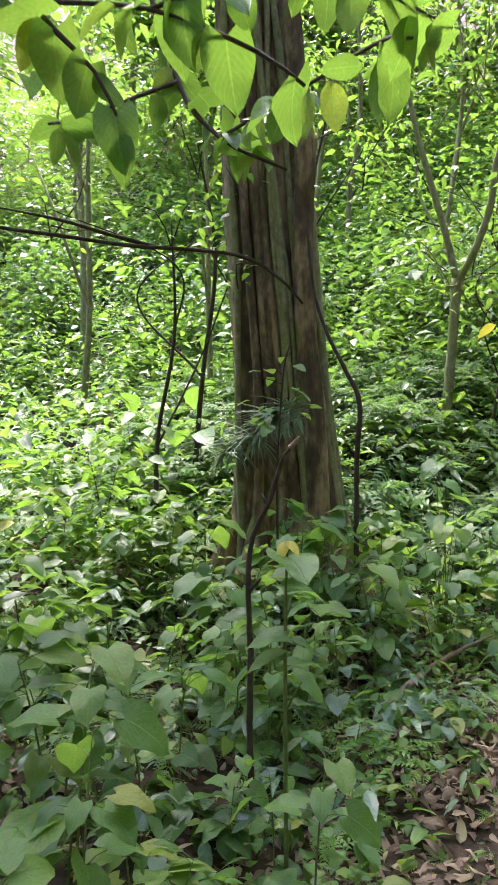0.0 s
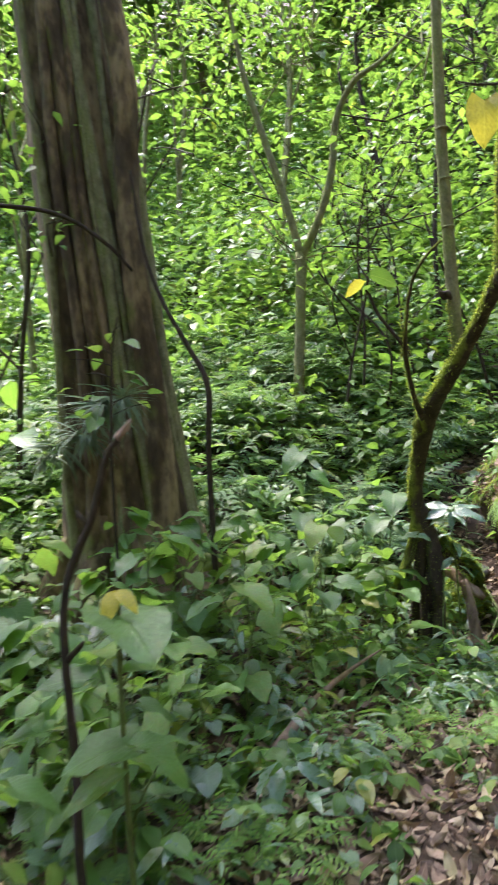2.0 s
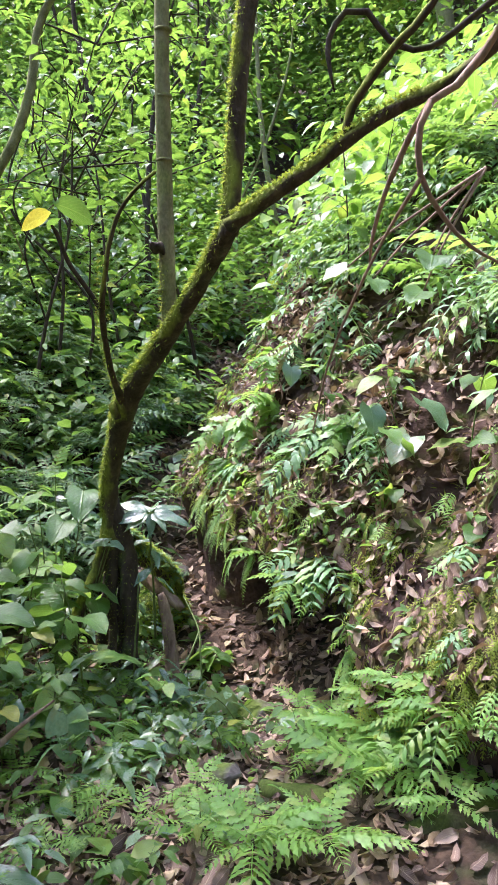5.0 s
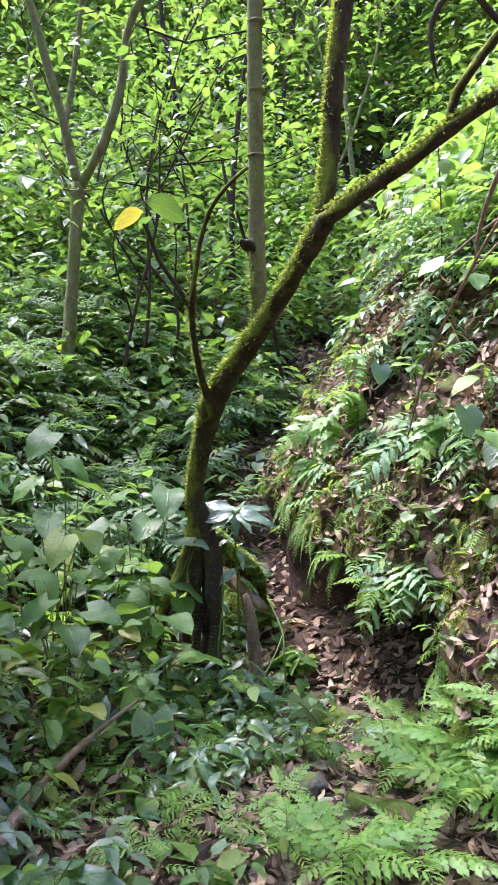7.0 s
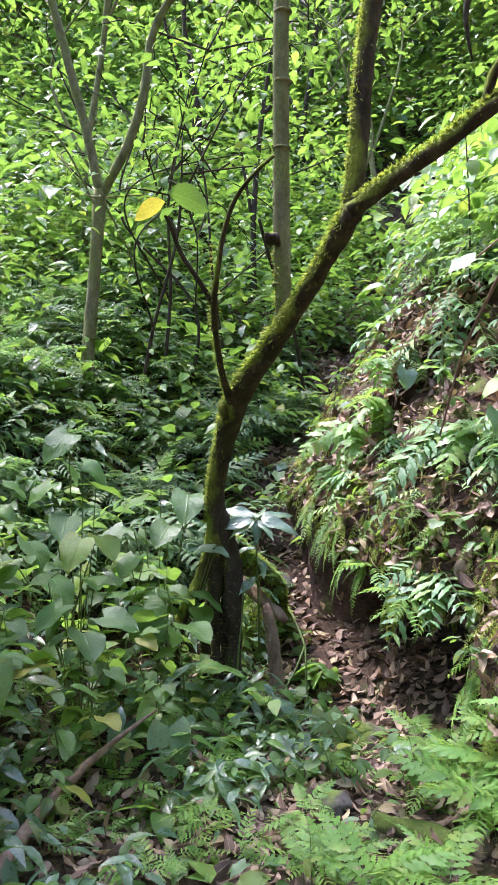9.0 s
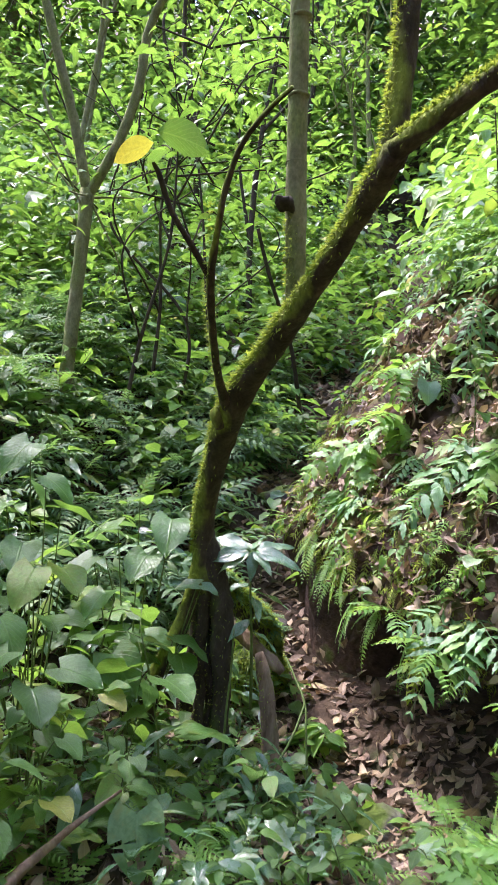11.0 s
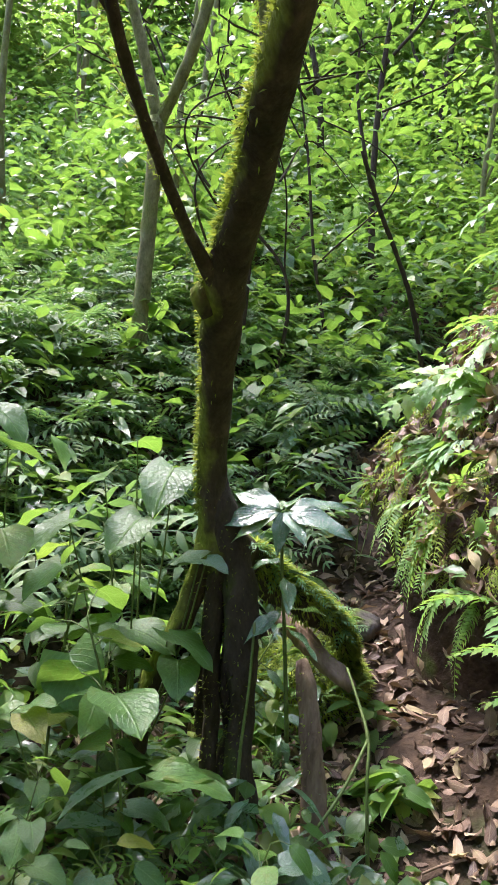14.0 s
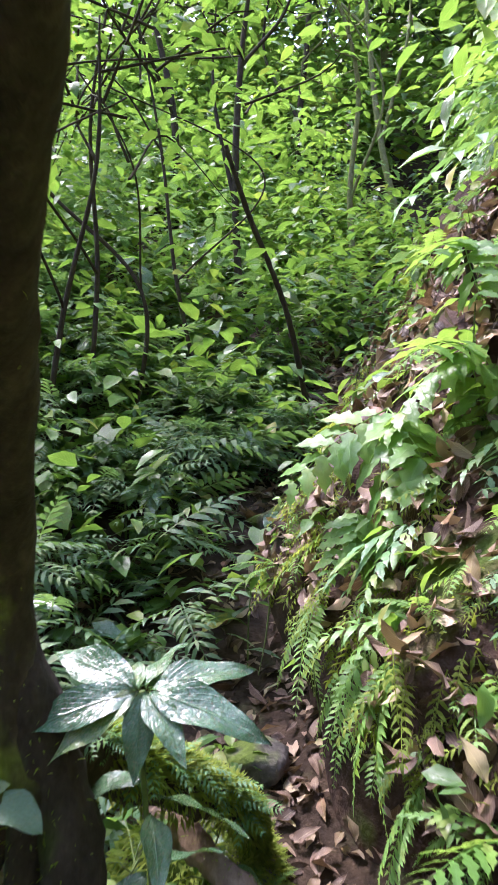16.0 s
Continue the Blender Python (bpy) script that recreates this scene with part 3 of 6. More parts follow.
limb(moss_tree, "burl", [(0.06, 3.17, 2.14, 0.016), (0.045, 3.15, 2.15, 0.026), (0.028, 3.14, 2.155, 0.024), (0.016, 3.13, 2.165, 0.012), (0.012, 3.125, 2.17, 0.004)], M_DARKBARK, 12, 0.008, 0.45, "black knotty burl", seed=9)
limb(moss_tree, "branch", [(-0.16, 3.6, 1.5, 0.024), (-0.185, 3.42, 1.62, 0.015), (-0.19, 3.2, 1.76, 0.013), (-0.184, 3.04, 1.887, 0.013), (-0.162, 2.97, 2.0, 0.010), (-0.138, 2.93, 2.12, 0.010), (-0.092, 2.9, 2.24, 0.009), (-0.02, 2.86, 2.32, 0.008), (0.05, 2.8, 2.36, 0.006)], M_MOSSBARK, 8, 0.03, 0.15, seed=5)
limb(moss_tree, "branch", [(-0.184, 3.05, 1.88, 0.012), (-0.235, 3.0, 1.96, 0.010), (-0.30, 2.95, 2.06, 0.009), (-0.335, 2.92, 2.16, 0.008), (-0.36, 2.9, 2.2, 0.003)], M_DARKBARK, 8, 0.03, 0.15, seed=6)
limb(moss_tree, "branch", [(0.69, 2.48, 2.37, 0.02), (0.705, 2.45, 2.47, 0.015), (0.78, 2.4, 2.58, 0.014), (0.836, 2.35, 2.643, 0.013), (0.906, 2.3, 2.711, 0.012), (1.1, 2.2, 3.0, 0.004)], M_MOSSBARK, 8, 0.03, 0.15, seed=7)
limb(moss_tree, "branch", [(1.25, 2.5, 2.9, 0.012), (1.0, 2.55, 2.72, 0.012), (0.869, 2.6, 2.762, 0.011), (0.791, 2.6, 2.852, 0.011), (0.714, 2.6, 2.85, 0.011), (0.656, 2.6, 2.756, 0.01), (0.66, 2.6, 2.66, 0.007), (0.677, 2.6, 2.581, 0.003)], M_DARKBARK, 8, 0.04, 0.15, seed=12)
limb(moss_tree, "burl", [(-0.185, 3.63, 1.43, 0.02), (-0.198, 3.61, 1.46, 0.026), (-0.203, 3.60, 1.49, 0.02), (-0.2, 3.6, 1.51, 0.006)], M_MOSSBARK, 10, 0.015, 0.2, seed=8)
moss_on(moss_tree, TRUNK[2:], 5200, (-0.8, -0.15, 0.7), 0.017, 1)
moss_on(moss_tree, TRUNK[6:10], 700, (-0.8, 0.1, 0.8), 0.03, 7)
moss_on(moss_tree, RIGHT[:6], 3200, (-0.3, -0.1, 1.0), 0.015, 2)
moss_on(moss_tree, UPPER[:4], 1600, (-1, -0.2, 0.2), 0.014, 3)
moss_on(moss_tree, [(-0.16, 3.6, 1.5, 0.032), (-0.19, 3.2, 1.76, 0.02), (-0.184, 3.04, 1.887, 0.018), (-0.16, 2.93, 2.12, 0.013)], 900, (-0.6, 0, 0.6), 0.012, 4)
ROOTS = [[(-0.262, 3.97, 0.88, 0.04), (-0.30, 3.95, 0.73, 0.032), (-0.363, 3.93, 0.6, 0.029), (-0.441, 3.9, 0.39, 0.026), (-0.47, 3.88, 0.2, 0.024), (-0.48, 3.87, -0.05, 0.026)],
         [(-0.264, 3.955, 1.02, 0.03), (-0.238, 3.96, 0.87, 0.043), (-0.20, 3.96, 0.74, 0.046), (-0.175, 3.95, 0.6, 0.043), (-0.157, 3.94, 0.42, 0.04), (-0.166, 3.93, 0.14, 0.036), (-0.17, 3.92, -0.1, 0.04)],
         [(-0.25, 3.97, 0.77, 0.036), (-0.265, 3.95, 0.44, 0.027), (-0.268, 3.94, 0.13, 0.026), (-0.27, 3.93, -0.12, 0.028)],
         [(-0.225, 4.01, 0.7, 0.03), (-0.222, 4.0, 0.36, 0.022), (-0.226, 3.98, 0.1, 0.02), (-0.23, 3.96, -0.12, 0.022)],
         [(-0.27, 4.01, 0.7, 0.032), (-0.31, 4.07, 0.4, 0.03), (-0.33, 4.12, 0.0, 0.03)]]
for i, r in enumerate(ROOTS):
    gr = np.random.default_rng(170 + i)
    r = [r[0]] + [(x + gr.normal(0, 0.008), y + gr.normal(0, 0.008), z, w * gr.uniform(0.85, 1.2)) for x, y, z, w in smooth_line(r, 0.12)[1:-1]] + [r[-1]]
    limb(moss_tree, "root", r, M_MOSSBARK if i == 0 else M_DARKBARK, 12, 0.025, 0.18, seed=20 + i)
    moss_on(moss_tree, r, 260, (-0.3, -0.5, 0.7), 0.012, 40 + i)
BUTTRESS = [(-0.25, 3.98, 0.86, 0.045), (-0.22, 4.12, 0.74, 0.055), (-0.17, 4.3, 0.63, 0.06), (-0.09, 4.45, 0.53, 0.06), (-0.02, 4.58, 0.44, 0.05), (0.03, 4.7, 0.34, 0.04), (0.05, 4.8, 0.15, 0.03)]
limb(moss_tree, "root", BUTTRESS, M_MOSSBARK, 14, 0.025, 0.2, "thick sloping root under a coat of moss", seed=29)
moss_on(moss_tree, BUTTRESS[1:], 6000, (0.25, -0.4, 0.8), 0.03, 57)
gq = np.random.default_rng(58)
bl = smooth_line(BUTTRESS[1:6], 0.01)
bl = bl[gq.integers(0, len(bl), 150)]
bl = bl[:, :3] + np.stack([gq.normal(0.02, 0.02, 150), gq.normal(-0.02, 0.02, 150), 0.85 * bl[:, 3]], -1)
v, f, uv = laid(T_SPRIG, bl, gq.normal(-0.9, 0.9, 150), gq.normal(0.1, 0.5, 150), gq.normal(0, 0.4, 150), gq.uniform(0.04, 0.1, 150))
tagged(new("root_herbs", mesh_of("root_herbs", v, f, M_BANKFERN, uv)), "small feathery herbs growing in the moss of the root", "herbs", kind="stuff")
DEAD1 = [(-0.2, 4.57, 0.44, 0.022), (-0.15, 4.56, 0.40, 0.033), (-0.06, 4.53, 0.335, 0.037), (0.0, 4.5, 0.29, 0.033), (0.06, 4.49, 0.25, 0.034), (0.1, 4.48, 0.215, 0.02)]
DEAD2 = [(-0.01, 4.07, 0.43, 0.018), (0.01, 4.04, 0.37, 0.03), (0.035, 4.0, 0.24, 0.032), (0.05, 3.97, 0.1, 0.036), (0.06, 3.95, -0.1, 0.045)]
limb(moss_tree, "root", DEAD1, M_DEADWOOD, 14, 0.02, 0.2, "bare pinkish-brown dead root", flutes=3, depth=0.12, seed=30)
limb(moss_tree, "root", DEAD2, M_DEADWOOD, 14, 0.02, 0.2, "bare grey-brown dead root", flutes=3, depth=0.12, seed=31)
moss_on(moss_tree, DEAD1, 160, (-0.2, 0.2, 1), 0.012, 51)
moss_on(moss_tree, DEAD2, 160, (-0.6, -0.2, 0.6), 0.012, 52)
moss_on(moss_tree, UPRIGHT[:3], 350, (-0.6, -0.3, 0.4), 0.014, 53)
# ---- the big fluted tree ----
BT = (-2.36, 4.0, 0.0)
big = thing("fluted_tree", BT, "massive old tree with fluted brown bark wrapped in aerial roots", "tree")
lean = lambda z: np.array([BT[0] + 0.04 - 0.085 * z, BT[1] + 0.02 * z])
limb(big, "trunk", [(*lean(z), z, r) for z, r in ((-0.1, 0.66), (0.3, 0.58), (0.7, 0.5), (1.2, 0.45), (1.8, 0.41), (2.6, 0.39), (3.6, 0.38), (4.6, 0.36), (6, 0.33), (9, 0.28), (12, 0.2))], M_BIGBARK, 72, 0.09, 0.03, flutes=7, depth=0.07, seed=41)
for i in range(13):
    g = np.random.default_rng(60 + i)
    a0 = g.uniform(-2.5, 0.9) if i > 6 else g.uniform(-1.3, 0.7)
    tw = g.uniform(-0.1, 0.16)
    r0 = g.uniform(0.02, 0.055)
    pts = []
    for z in np.linspace(0.15, 8, 15):
        rad = np.interp(z, [0, 0.3, 0.7, 1.2, 2.6, 6, 9], [0.68, 0.6, 0.52, 0.47, 0.41, 0.35, 0.3]) + 0.01
        an = a0 + tw * z + 0.07 * math.sin(1.7 * z + i)
        c = lean(z)
        pts.append((c[0] + rad * math.cos(an), c[1] + rad * math.sin(an), z, r0 * (1 - 0.04 * z)))
    limb(big, "aerial_root", pts, M_PALEBARK if i % 2 == 0 else M_BIGBARK, 8, 0.12, 0.12, seed=i)
for a0, tw, r0 in ((-0.72, -0.05, 0.035), (-0.55, -0.09, 0.028), (-0.36, -0.04, 0.04), (-0.12, -0.03, 0.03), (-2.0, 0.03, 0.035)):
    pts = []
    for z in np.linspace(0.3, 8, 16):
        rad = np.interp(z, [0, 0.3, 0.7, 1.2, 2.6, 6, 9], [0.68, 0.6, 0.53, 0.49, 0.43, 0.37, 0.32])
        an = a0 + tw * z + 0.05 * math.sin(2.3 * z + 9 * a0)
        c = lean(z)
        pts.append((c[0] + rad * math.cos(an), c[1] + rad * math.sin(an), z, r0 * (1 - 0.04 * z) * (1 + 0.2 * math.sin(3 * z + a0))))
    limb(big, "aerial_root", pts, M_PALEBARK, 8, 0.1, 0.12, seed=int(50 * r0 * 100))
STEM2 = [(-1.92, 3.72, 0.25, 0.13), (-1.96, 3.72, 0.8, 0.10), (-2.0, 3.75, 1.6, 0.085), (-2.08, 3.75, 2.6, 0.085), (-2.12, 3.78, 3.3, 0.085), (-2.1, 3.8, 4.0, 0.08), (-2.2, 3.8, 5.0, 0.075), (-2.3, 3.8, 7, 0.06)]
limb(big, "side_stem", STEM2, M_BIGBARK, 18, 0.07, 0.1, "pale side stem grown against the trunk", flutes=5, depth=0.1, seed=77)
for a0, ln in ((-0.2, 0.55), (-0.9, 0.6), (-1.7, 0.5), (-2.6, 0.55), (0.6, 0.5), (2.6, 0.5)):
    c, s = math.cos(a0), math.sin(a0)
    limb(big, "buttress_root", [(BT[0] + 0.35 * c, BT[1] + 0.35 * s, 0.95, 0.10), (BT[0] + 0.5 * c, BT[1] + 0.5 * s, 0.6, 0.12), (BT[0] + 0.7 * c, BT[1] + 0.7 * s, 0.3, 0.10), (BT[0] + (0.7 + ln * 0.4) * c, BT[1] + (0.7 + ln * 0.4) * s, 0.0, 0.08)], M_BIGBARK, 14, 0.06, 0.15, seed=int(a0 * 10) + 90)
limb(big, "branch", [(-1.98, 3.5, 2.62, 0.010), (-2.1, 3.35, 2.8, 0.012), (-2.35, 3.2, 2.98, 0.014), (-2.75, 3.0, 3.05, 0.015), (-3.2, 2.8, 3.1, 0.016), (-3.7, 2.6, 3.2, 0.016), (-4.4, 2.4, 3.35, 0.014), (-5.2, 2.2, 3.6, 0.006)], M_DARKBARK, 10, 0.06, 0.15, "low dark branch arching off the trunk", seed=95)
limb(big, "branch", [(-3.0, 2.9, 3.08, 0.02), (-3.4, 2.8, 3.22, 0.016), (-3.9, 2.7, 3.4, 0.014), (-4.6, 2.6, 3.6, 0.006)], M_DARKBARK, 8, 0.06, 0.15, seed=96)


# Unseen crown, its lobes placed so their shadows fall on the undergrowth.
gb = np.random.default_rng(140)
cpos = []
for k in range(20):
    e = np.array(((-5.8, 2.1, 8.4), (-3.3, 6.4, 8.4), (-5.8, 2.1, 8.4), (-6.6, 4.8, 8.6), (-6.2, 2.0, 8.2), (-6.0, 2.6, 8.6))[k % 6]) + gb.normal(0, 1, 3) * ((0.6, 0.6, 0.5) if k % 6 == 1 else (1.2, 1.0, 0.7))
    s0 = np.array((*lean(6.5), 6.5 + gb.uniform(-0.5, 1.5)))
    ln = [(*s0, 0.09), (*((s0 + e) / 2 + (0, 0, 0.5)), 0.06), (*e, 0.015)]
    limb(big, "branch", ln, M_DARKBARK, 8, 0.3, 0.1, seed=150 + k)
    q = smooth_line(ln, 0.05)[:, :3]
    cpos.append(q[gb.integers(len(q) // 2, len(q), 165)] + gb.normal(0, 0.6, (165, 3)))
cpos = np.concatenate(cpos)
n = len(cpos)
v, f, uv = laid(T_KITE, cpos, gb.uniform(0, 6.28, n), gb.normal(-0.2, 0.35, n), gb.normal(0, 0.4, n), gb.uniform(0.16, 0.3, n))
tagged(part("crown", mesh_of("crown", v - np.array(BT), f, M_BROAD, uv), big, "unseen leafy crown added to shade the ground below"), kind="stuff")


def airplant(loc, n, size, seed):
    g = np.random.default_rng(seed)
    root = thing("air_plant", loc, "grey-green spiky air plant clinging to the trunk", "air plant", "air plants on the trunk")
    v, f, uv = laid(T_NEEDLE, np.zeros((n, 3)), g.uniform(-3.14, 0.3, n), g.uniform(-0.7, 0.8, n), g.uniform(-0.5, 0.5, n), g.uniform(0.5, 1.1, n) * size)
    tagged(part("leaves", mesh_of("leaves", v, f, M_GREY, uv), root), kind="stuff")


for p, n, s in (((-2.42, 3.44, 1.55), 60, 0.3), ((-2.62, 3.47, 1.48), 60, 0.3), ((-2.2, 3.38, 1.72), 80, 0.32), ((-2.06, 3.4, 1.78), 60, 0.3), ((-2.3, 3.42, 1.62), 50, 0.26), ((-2.75, 3.52, 1.42), 40, 0.24)):
    airplant(p, n, s, int(n + 100 * s) + int(-p[0] * 50))


# ---- understory trees ----
def slender(name, pts, mat, label, forks=(), crown=0, crown_r=1.0, leaf=0.11, mleaf=None, seed=0, tm=None, twigs=5):
    """A thin tree: stem, forks, twigs, and a loose crown of single leaves."""
    g = np.random.default_rng(seed)
    t = thing(name, pts[0][:3], label, "tree", "understory trees")
    b = np.array(pts[0][:3])
    limb(t, "trunk", pts, mat, 10, 0.08, 0.1, seed=seed)
    tips = [pts[-1][:3]]
    for k, fk in enumerate(forks):
        limb(t, "branch", fk, mat, 8, 0.08, 0.12, seed=seed + k + 1)
        tips.append(fk[-1][:3])
    if crown:
        tw, pos, out = [], [], []
        for tip in tips:
            for _ in range(twigs):
                d = g.normal(0, 1, 3) * (1, 1, 0.55)
                e = np.array(tip) + d / np.linalg.norm(d) * crown_r * g.uniform(0.5, 1.0)
                m = (np.array(tip) + e) / 2 + g.normal(0, 0.16, 3) * crown_r
                s0 = np.array(tip) - (0, 0, crown_r * g.uniform(0, 0.5))
                ln = [(*s0, 0.006 * crown_r + 0.003), (*m, 0.004 * crown_r + 0.002), (*e, 0.002)]
                tw.append(tube(ln, 5, 0.14, 0.1, cap=False))
                q = smooth_line(ln, 0.03)[:, :3]
                sel = g.integers(len(q) // 4, len(q), crown // (twigs * len(tips)))
                pos.append(q[sel] + g.normal(0, 0.10 * crown_r, (len(sel), 3)))
        v, f, uv = joined(tw)
        tagged(part("branchwork", mesh_of("branchwork", v - b, f, mat, uv), t), kind="stuff")
        pos = np.concatenate(pos)
        n = len(pos)
        v, f, uv = laid(tm or T_KITE, pos, g.uniform(0, 6.28, n), g.normal(-0.2, 0.35, n), g.normal(0, 0.4, n), g.uniform(0.6, 1.3, n) * leaf)
        tagged(part("crown", mesh_of("crown", v - b, f, mleaf or M_SUNNY, uv), t, "loose crown of bright green leaves"), kind="stuff")
    return t


gz = lambda x, y: float(ground_z(x, y))
slender("forked_tree", [(-1.78, 6.75, 1.0, 0.07), (-1.72, 6.75, 1.9, 0.062), (-1.66, 6.77, 2.7, 0.058), (-1.609, 6.78, 3.4, 0.062)], M_PALEBARK, "slim pale lichen-spotted tree that forks into two stems",
        [[(-1.609, 6.78, 3.35, 0.045), (-1.72, 6.75, 3.9, 0.042), (-1.9, 6.7, 4.6, 0.038), (-2.1, 6.7, 5.4, 0.03), (-2.3, 6.8, 6.6, 0.012)],
         [(-1.6, 6.78, 3.35, 0.045), (-1.35, 6.7, 3.75, 0.042), (-1.2, 6.7, 4.2, 0.04), (-1.12, 6.7, 4.7, 0.036), (-0.9, 6.6, 5.0, 0.03), (-0.6, 6.5, 5.1, 0.02), (-0.2, 6.5, 5.4, 0.008)]],
        220, 1.3, 0.13, M_SUNNY, 5)
for x, y, h, r, lx, ly, seed, mt in ((-1.35, 7.0, 2.6, 0.017, 0.45, 0.0, 1, M_DARKBARK), (-1.2, 7.4, 3.2, 0.016, 0.3, 0.1, 2, M_DARKBARK), (-1.0, 7.8, 3.0, 0.015, -0.45, 0.1, 3, M_DARKBARK), (-0.55, 8.6, 3.4, 0.016, -0.5, 0.2, 4, M_DARKBARK),
                                     (-3.4, 6.6, 4.0, 0.03, 0.2, 0.1, 5, M_DARKBARK), (-4.4, 5.4, 4.2, 0.028, 0.1, 0, 6, M_DARKBARK), (-5.3, 7.2, 5.0, 0.04, -0.3, 0.2, 7, M_PALEBARK), (-4.6, 9.5, 5.0, 0.045, 0.3, 0.1, 8, M_PALEBARK),
                                     (-2.6, 9.8, 5.0, 0.04, 0.3, 0.2, 9, M_PALEBARK), (-0.4, 10.5, 4.6, 0.04, 0.3, 0.2, 10, M_DARKBARK), (0.9, 11.5, 4.5, 0.035, -0.2, 0.2, 11, M_PALEBARK), (-3.3, 12.5, 6.0, 0.05, 0.2, 0.2, 12, M_PALEBARK),
                                     (-6.8, 10.5, 6.0, 0.05, 0.3, 0.1, 13, M_PALEBARK), (-1.6, 13.5, 6.0, 0.05, -0.2, 0.2, 14, M_DARKBARK), (1.9, 14.5, 5.5, 0.05, -0.5, 0.1, 15, M_PALEBARK), (-3.9, 4.1, 3.4, 0.022, 0.1, 0.1, 16, M_DARKBARK), (-7.5, 6.8, 5.5, 0.05, 0.2, 0, 17, M_PALEBARK),
                                     (-9.5, 9, 6.5, 0.06, 0.2, 0, 18, M_PALEBARK), (-5.6, 13, 6.5, 0.06, 0.2, 0.2, 19, M_PALEBARK), (-8.5, 14, 7, 0.07, 0.2, 0, 20, M_DARKBARK), (0.2, 16.5, 6.5, 0.06, 0.2, 0, 21, M_DARKBARK)):
    z0 = gz(x, y)
    g = np.random.default_rng(seed)
    pts = [(x, y, z0 - 0.1, r * 1.3), (x + lx * 0.3 + g.normal(0, 0.12), y + ly * 0.3, z0 + h * 0.33, r), (x + lx * 0.6 + g.normal(0, 0.16), y + ly * 0.6, z0 + h * 0.66, r * 0.8), (x + lx, y + ly, z0 + h, r * 0.35)]
    fk = [[pts[1][:3] + (r * 0.6,), (x + g.normal(0, 0.3), y + g.normal(0, 0.3), z0 + h * 0.6, r * 0.45), (x + g.normal(0, 0.6), y + g.normal(0, 0.5), z0 + h * 0.85, 0.006)],
          [pts[2][:3] + (r * 0.6,), (x + lx + g.normal(0, 0.4), y + g.normal(0, 0.4), z0 + h * 0.85, r * 0.4), (x + lx + g.normal(0, 0.8), y + g.normal(0, 0.6), z0 + h * 1.05, 0.006)]]
    slender("understory_tree", pts, mt, "slender understory tree with a dark stem and light green leaves" if mt is M_DARKBARK else "slender pale-stemmed understory tree with light green leaves", fk, (70 if y < 9 else 200) + int(18 * y), 0.75 + 0.07 * y, 0.11 + 0.004 * y, M_SUNNY, seed + 200, twigs=3 if y < 9 else 6)


# ---- tall canopy trees closing the wood above and behind, unseen ones added for shade ----
def canopy_tree(x, y, h, r, cr, n, seed, leaf=0.22, mat=None):
    g = np.random.default_rng(seed)
    z0 = gz(x, y)
    t = thing("canopy_tree", (x, y, z0 - 0.1), "tall wide-crowned forest tree, on the hill or added out of view for shade", "tree", "canopy trees")
    b = np.array((x, y, z0 - 0.1))
    top = np.array((x + g.normal(0, 0.5), y + g.normal(0, 0.5), z0 + h))
    limb(t, "trunk", [(*b, r * 1.4), (*(b * 0.6 + top * 0.4 + g.normal(0, 0.15, 3)), r), (*top, r * 0.4)], M_PALEBARK, 12, 0.4, 0.1, seed=seed)
    pos = []
    for k in range(16):
        d = g.normal(0, 1, 3) * (1, 1, 0.5)
        d /= np.linalg.norm(d)
        s0 = b * 0.3 + top * 0.7 + (0, 0, g.uniform(-0.1, 0.25) * h)
        e = s0 + d * cr * g.uniform(0.6, 1.0)
        ln = [(*s0, r * 0.3), (*((s0 + e) / 2 + g.normal(0, 0.2, 3)), r * 0.2), (*e, 0.01)]
        limb(t, "branch", ln, M_DARKBARK, 6, 0.5, 0.1, seed=seed + k)
        q = smooth_line(ln, 0.1)[:, :3]
        sel = g.integers(len(q) // 3, len(q), n // 16)
        pos.append(q[sel] + g.normal(0, 0.16 * cr, (len(sel), 3)) * (1, 1, 0.6))
    pos = np.concatenate(pos)
    m = len(pos)
    v, f, uv = laid(T_KITE, pos, g.uniform(0, 6.28, m), g.normal(-0.2, 0.35, m), g.normal(0, 0.4, m), g.uniform(0.7, 1.3, m) * leaf)
    tagged(part("crown", mesh_of("crown", v - b, f, mat or M_SUNNY, uv), t, "wide crown of many small leaves"), kind="stuff")


for i, (x, y, h, cr, n) in enumerate(((-8, 22, 9, 4.5, 4200), (-3, 23, 9, 4.5, 4200), (3, 22, 8, 4.5, 4200), (-12, 18, 9, 4.5, 4200), (-12, 26, 12, 5, 4200), (-6, 29, 12, 5, 4200), (1, 29, 12, 5, 4200), (8, 26, 11, 5, 3600),
                                      (-19, 22, 9, 5, 3600), (5.5, 15, 7, 3.5, 3000), (-21, 13, 12, 5, 3000),
                                      # out of view: added above and behind to shade the start and the path
                                      (-3.4, -3.2, 8, 3.8, 7000), (2.8, -2.8, 8, 3.8, 4200), (0, -9, 12, 5, 3000), (-8, -7, 12, 5, 2400), (8, 1.5, 9, 3.4, 3000), (10, 9, 9, 4, 2400), (-5.6, 0.0, 8, 3.6, 3200), (8, -8, 12, 5, 2000))):
    canopy_tree(x, y, h, 0.10 + 0.006 * h, cr, n, 300 + i, 0.26 + 0.006 * max(0, y), (M_SUNNY, M_BROAD, M_SHADE)[i % 3])


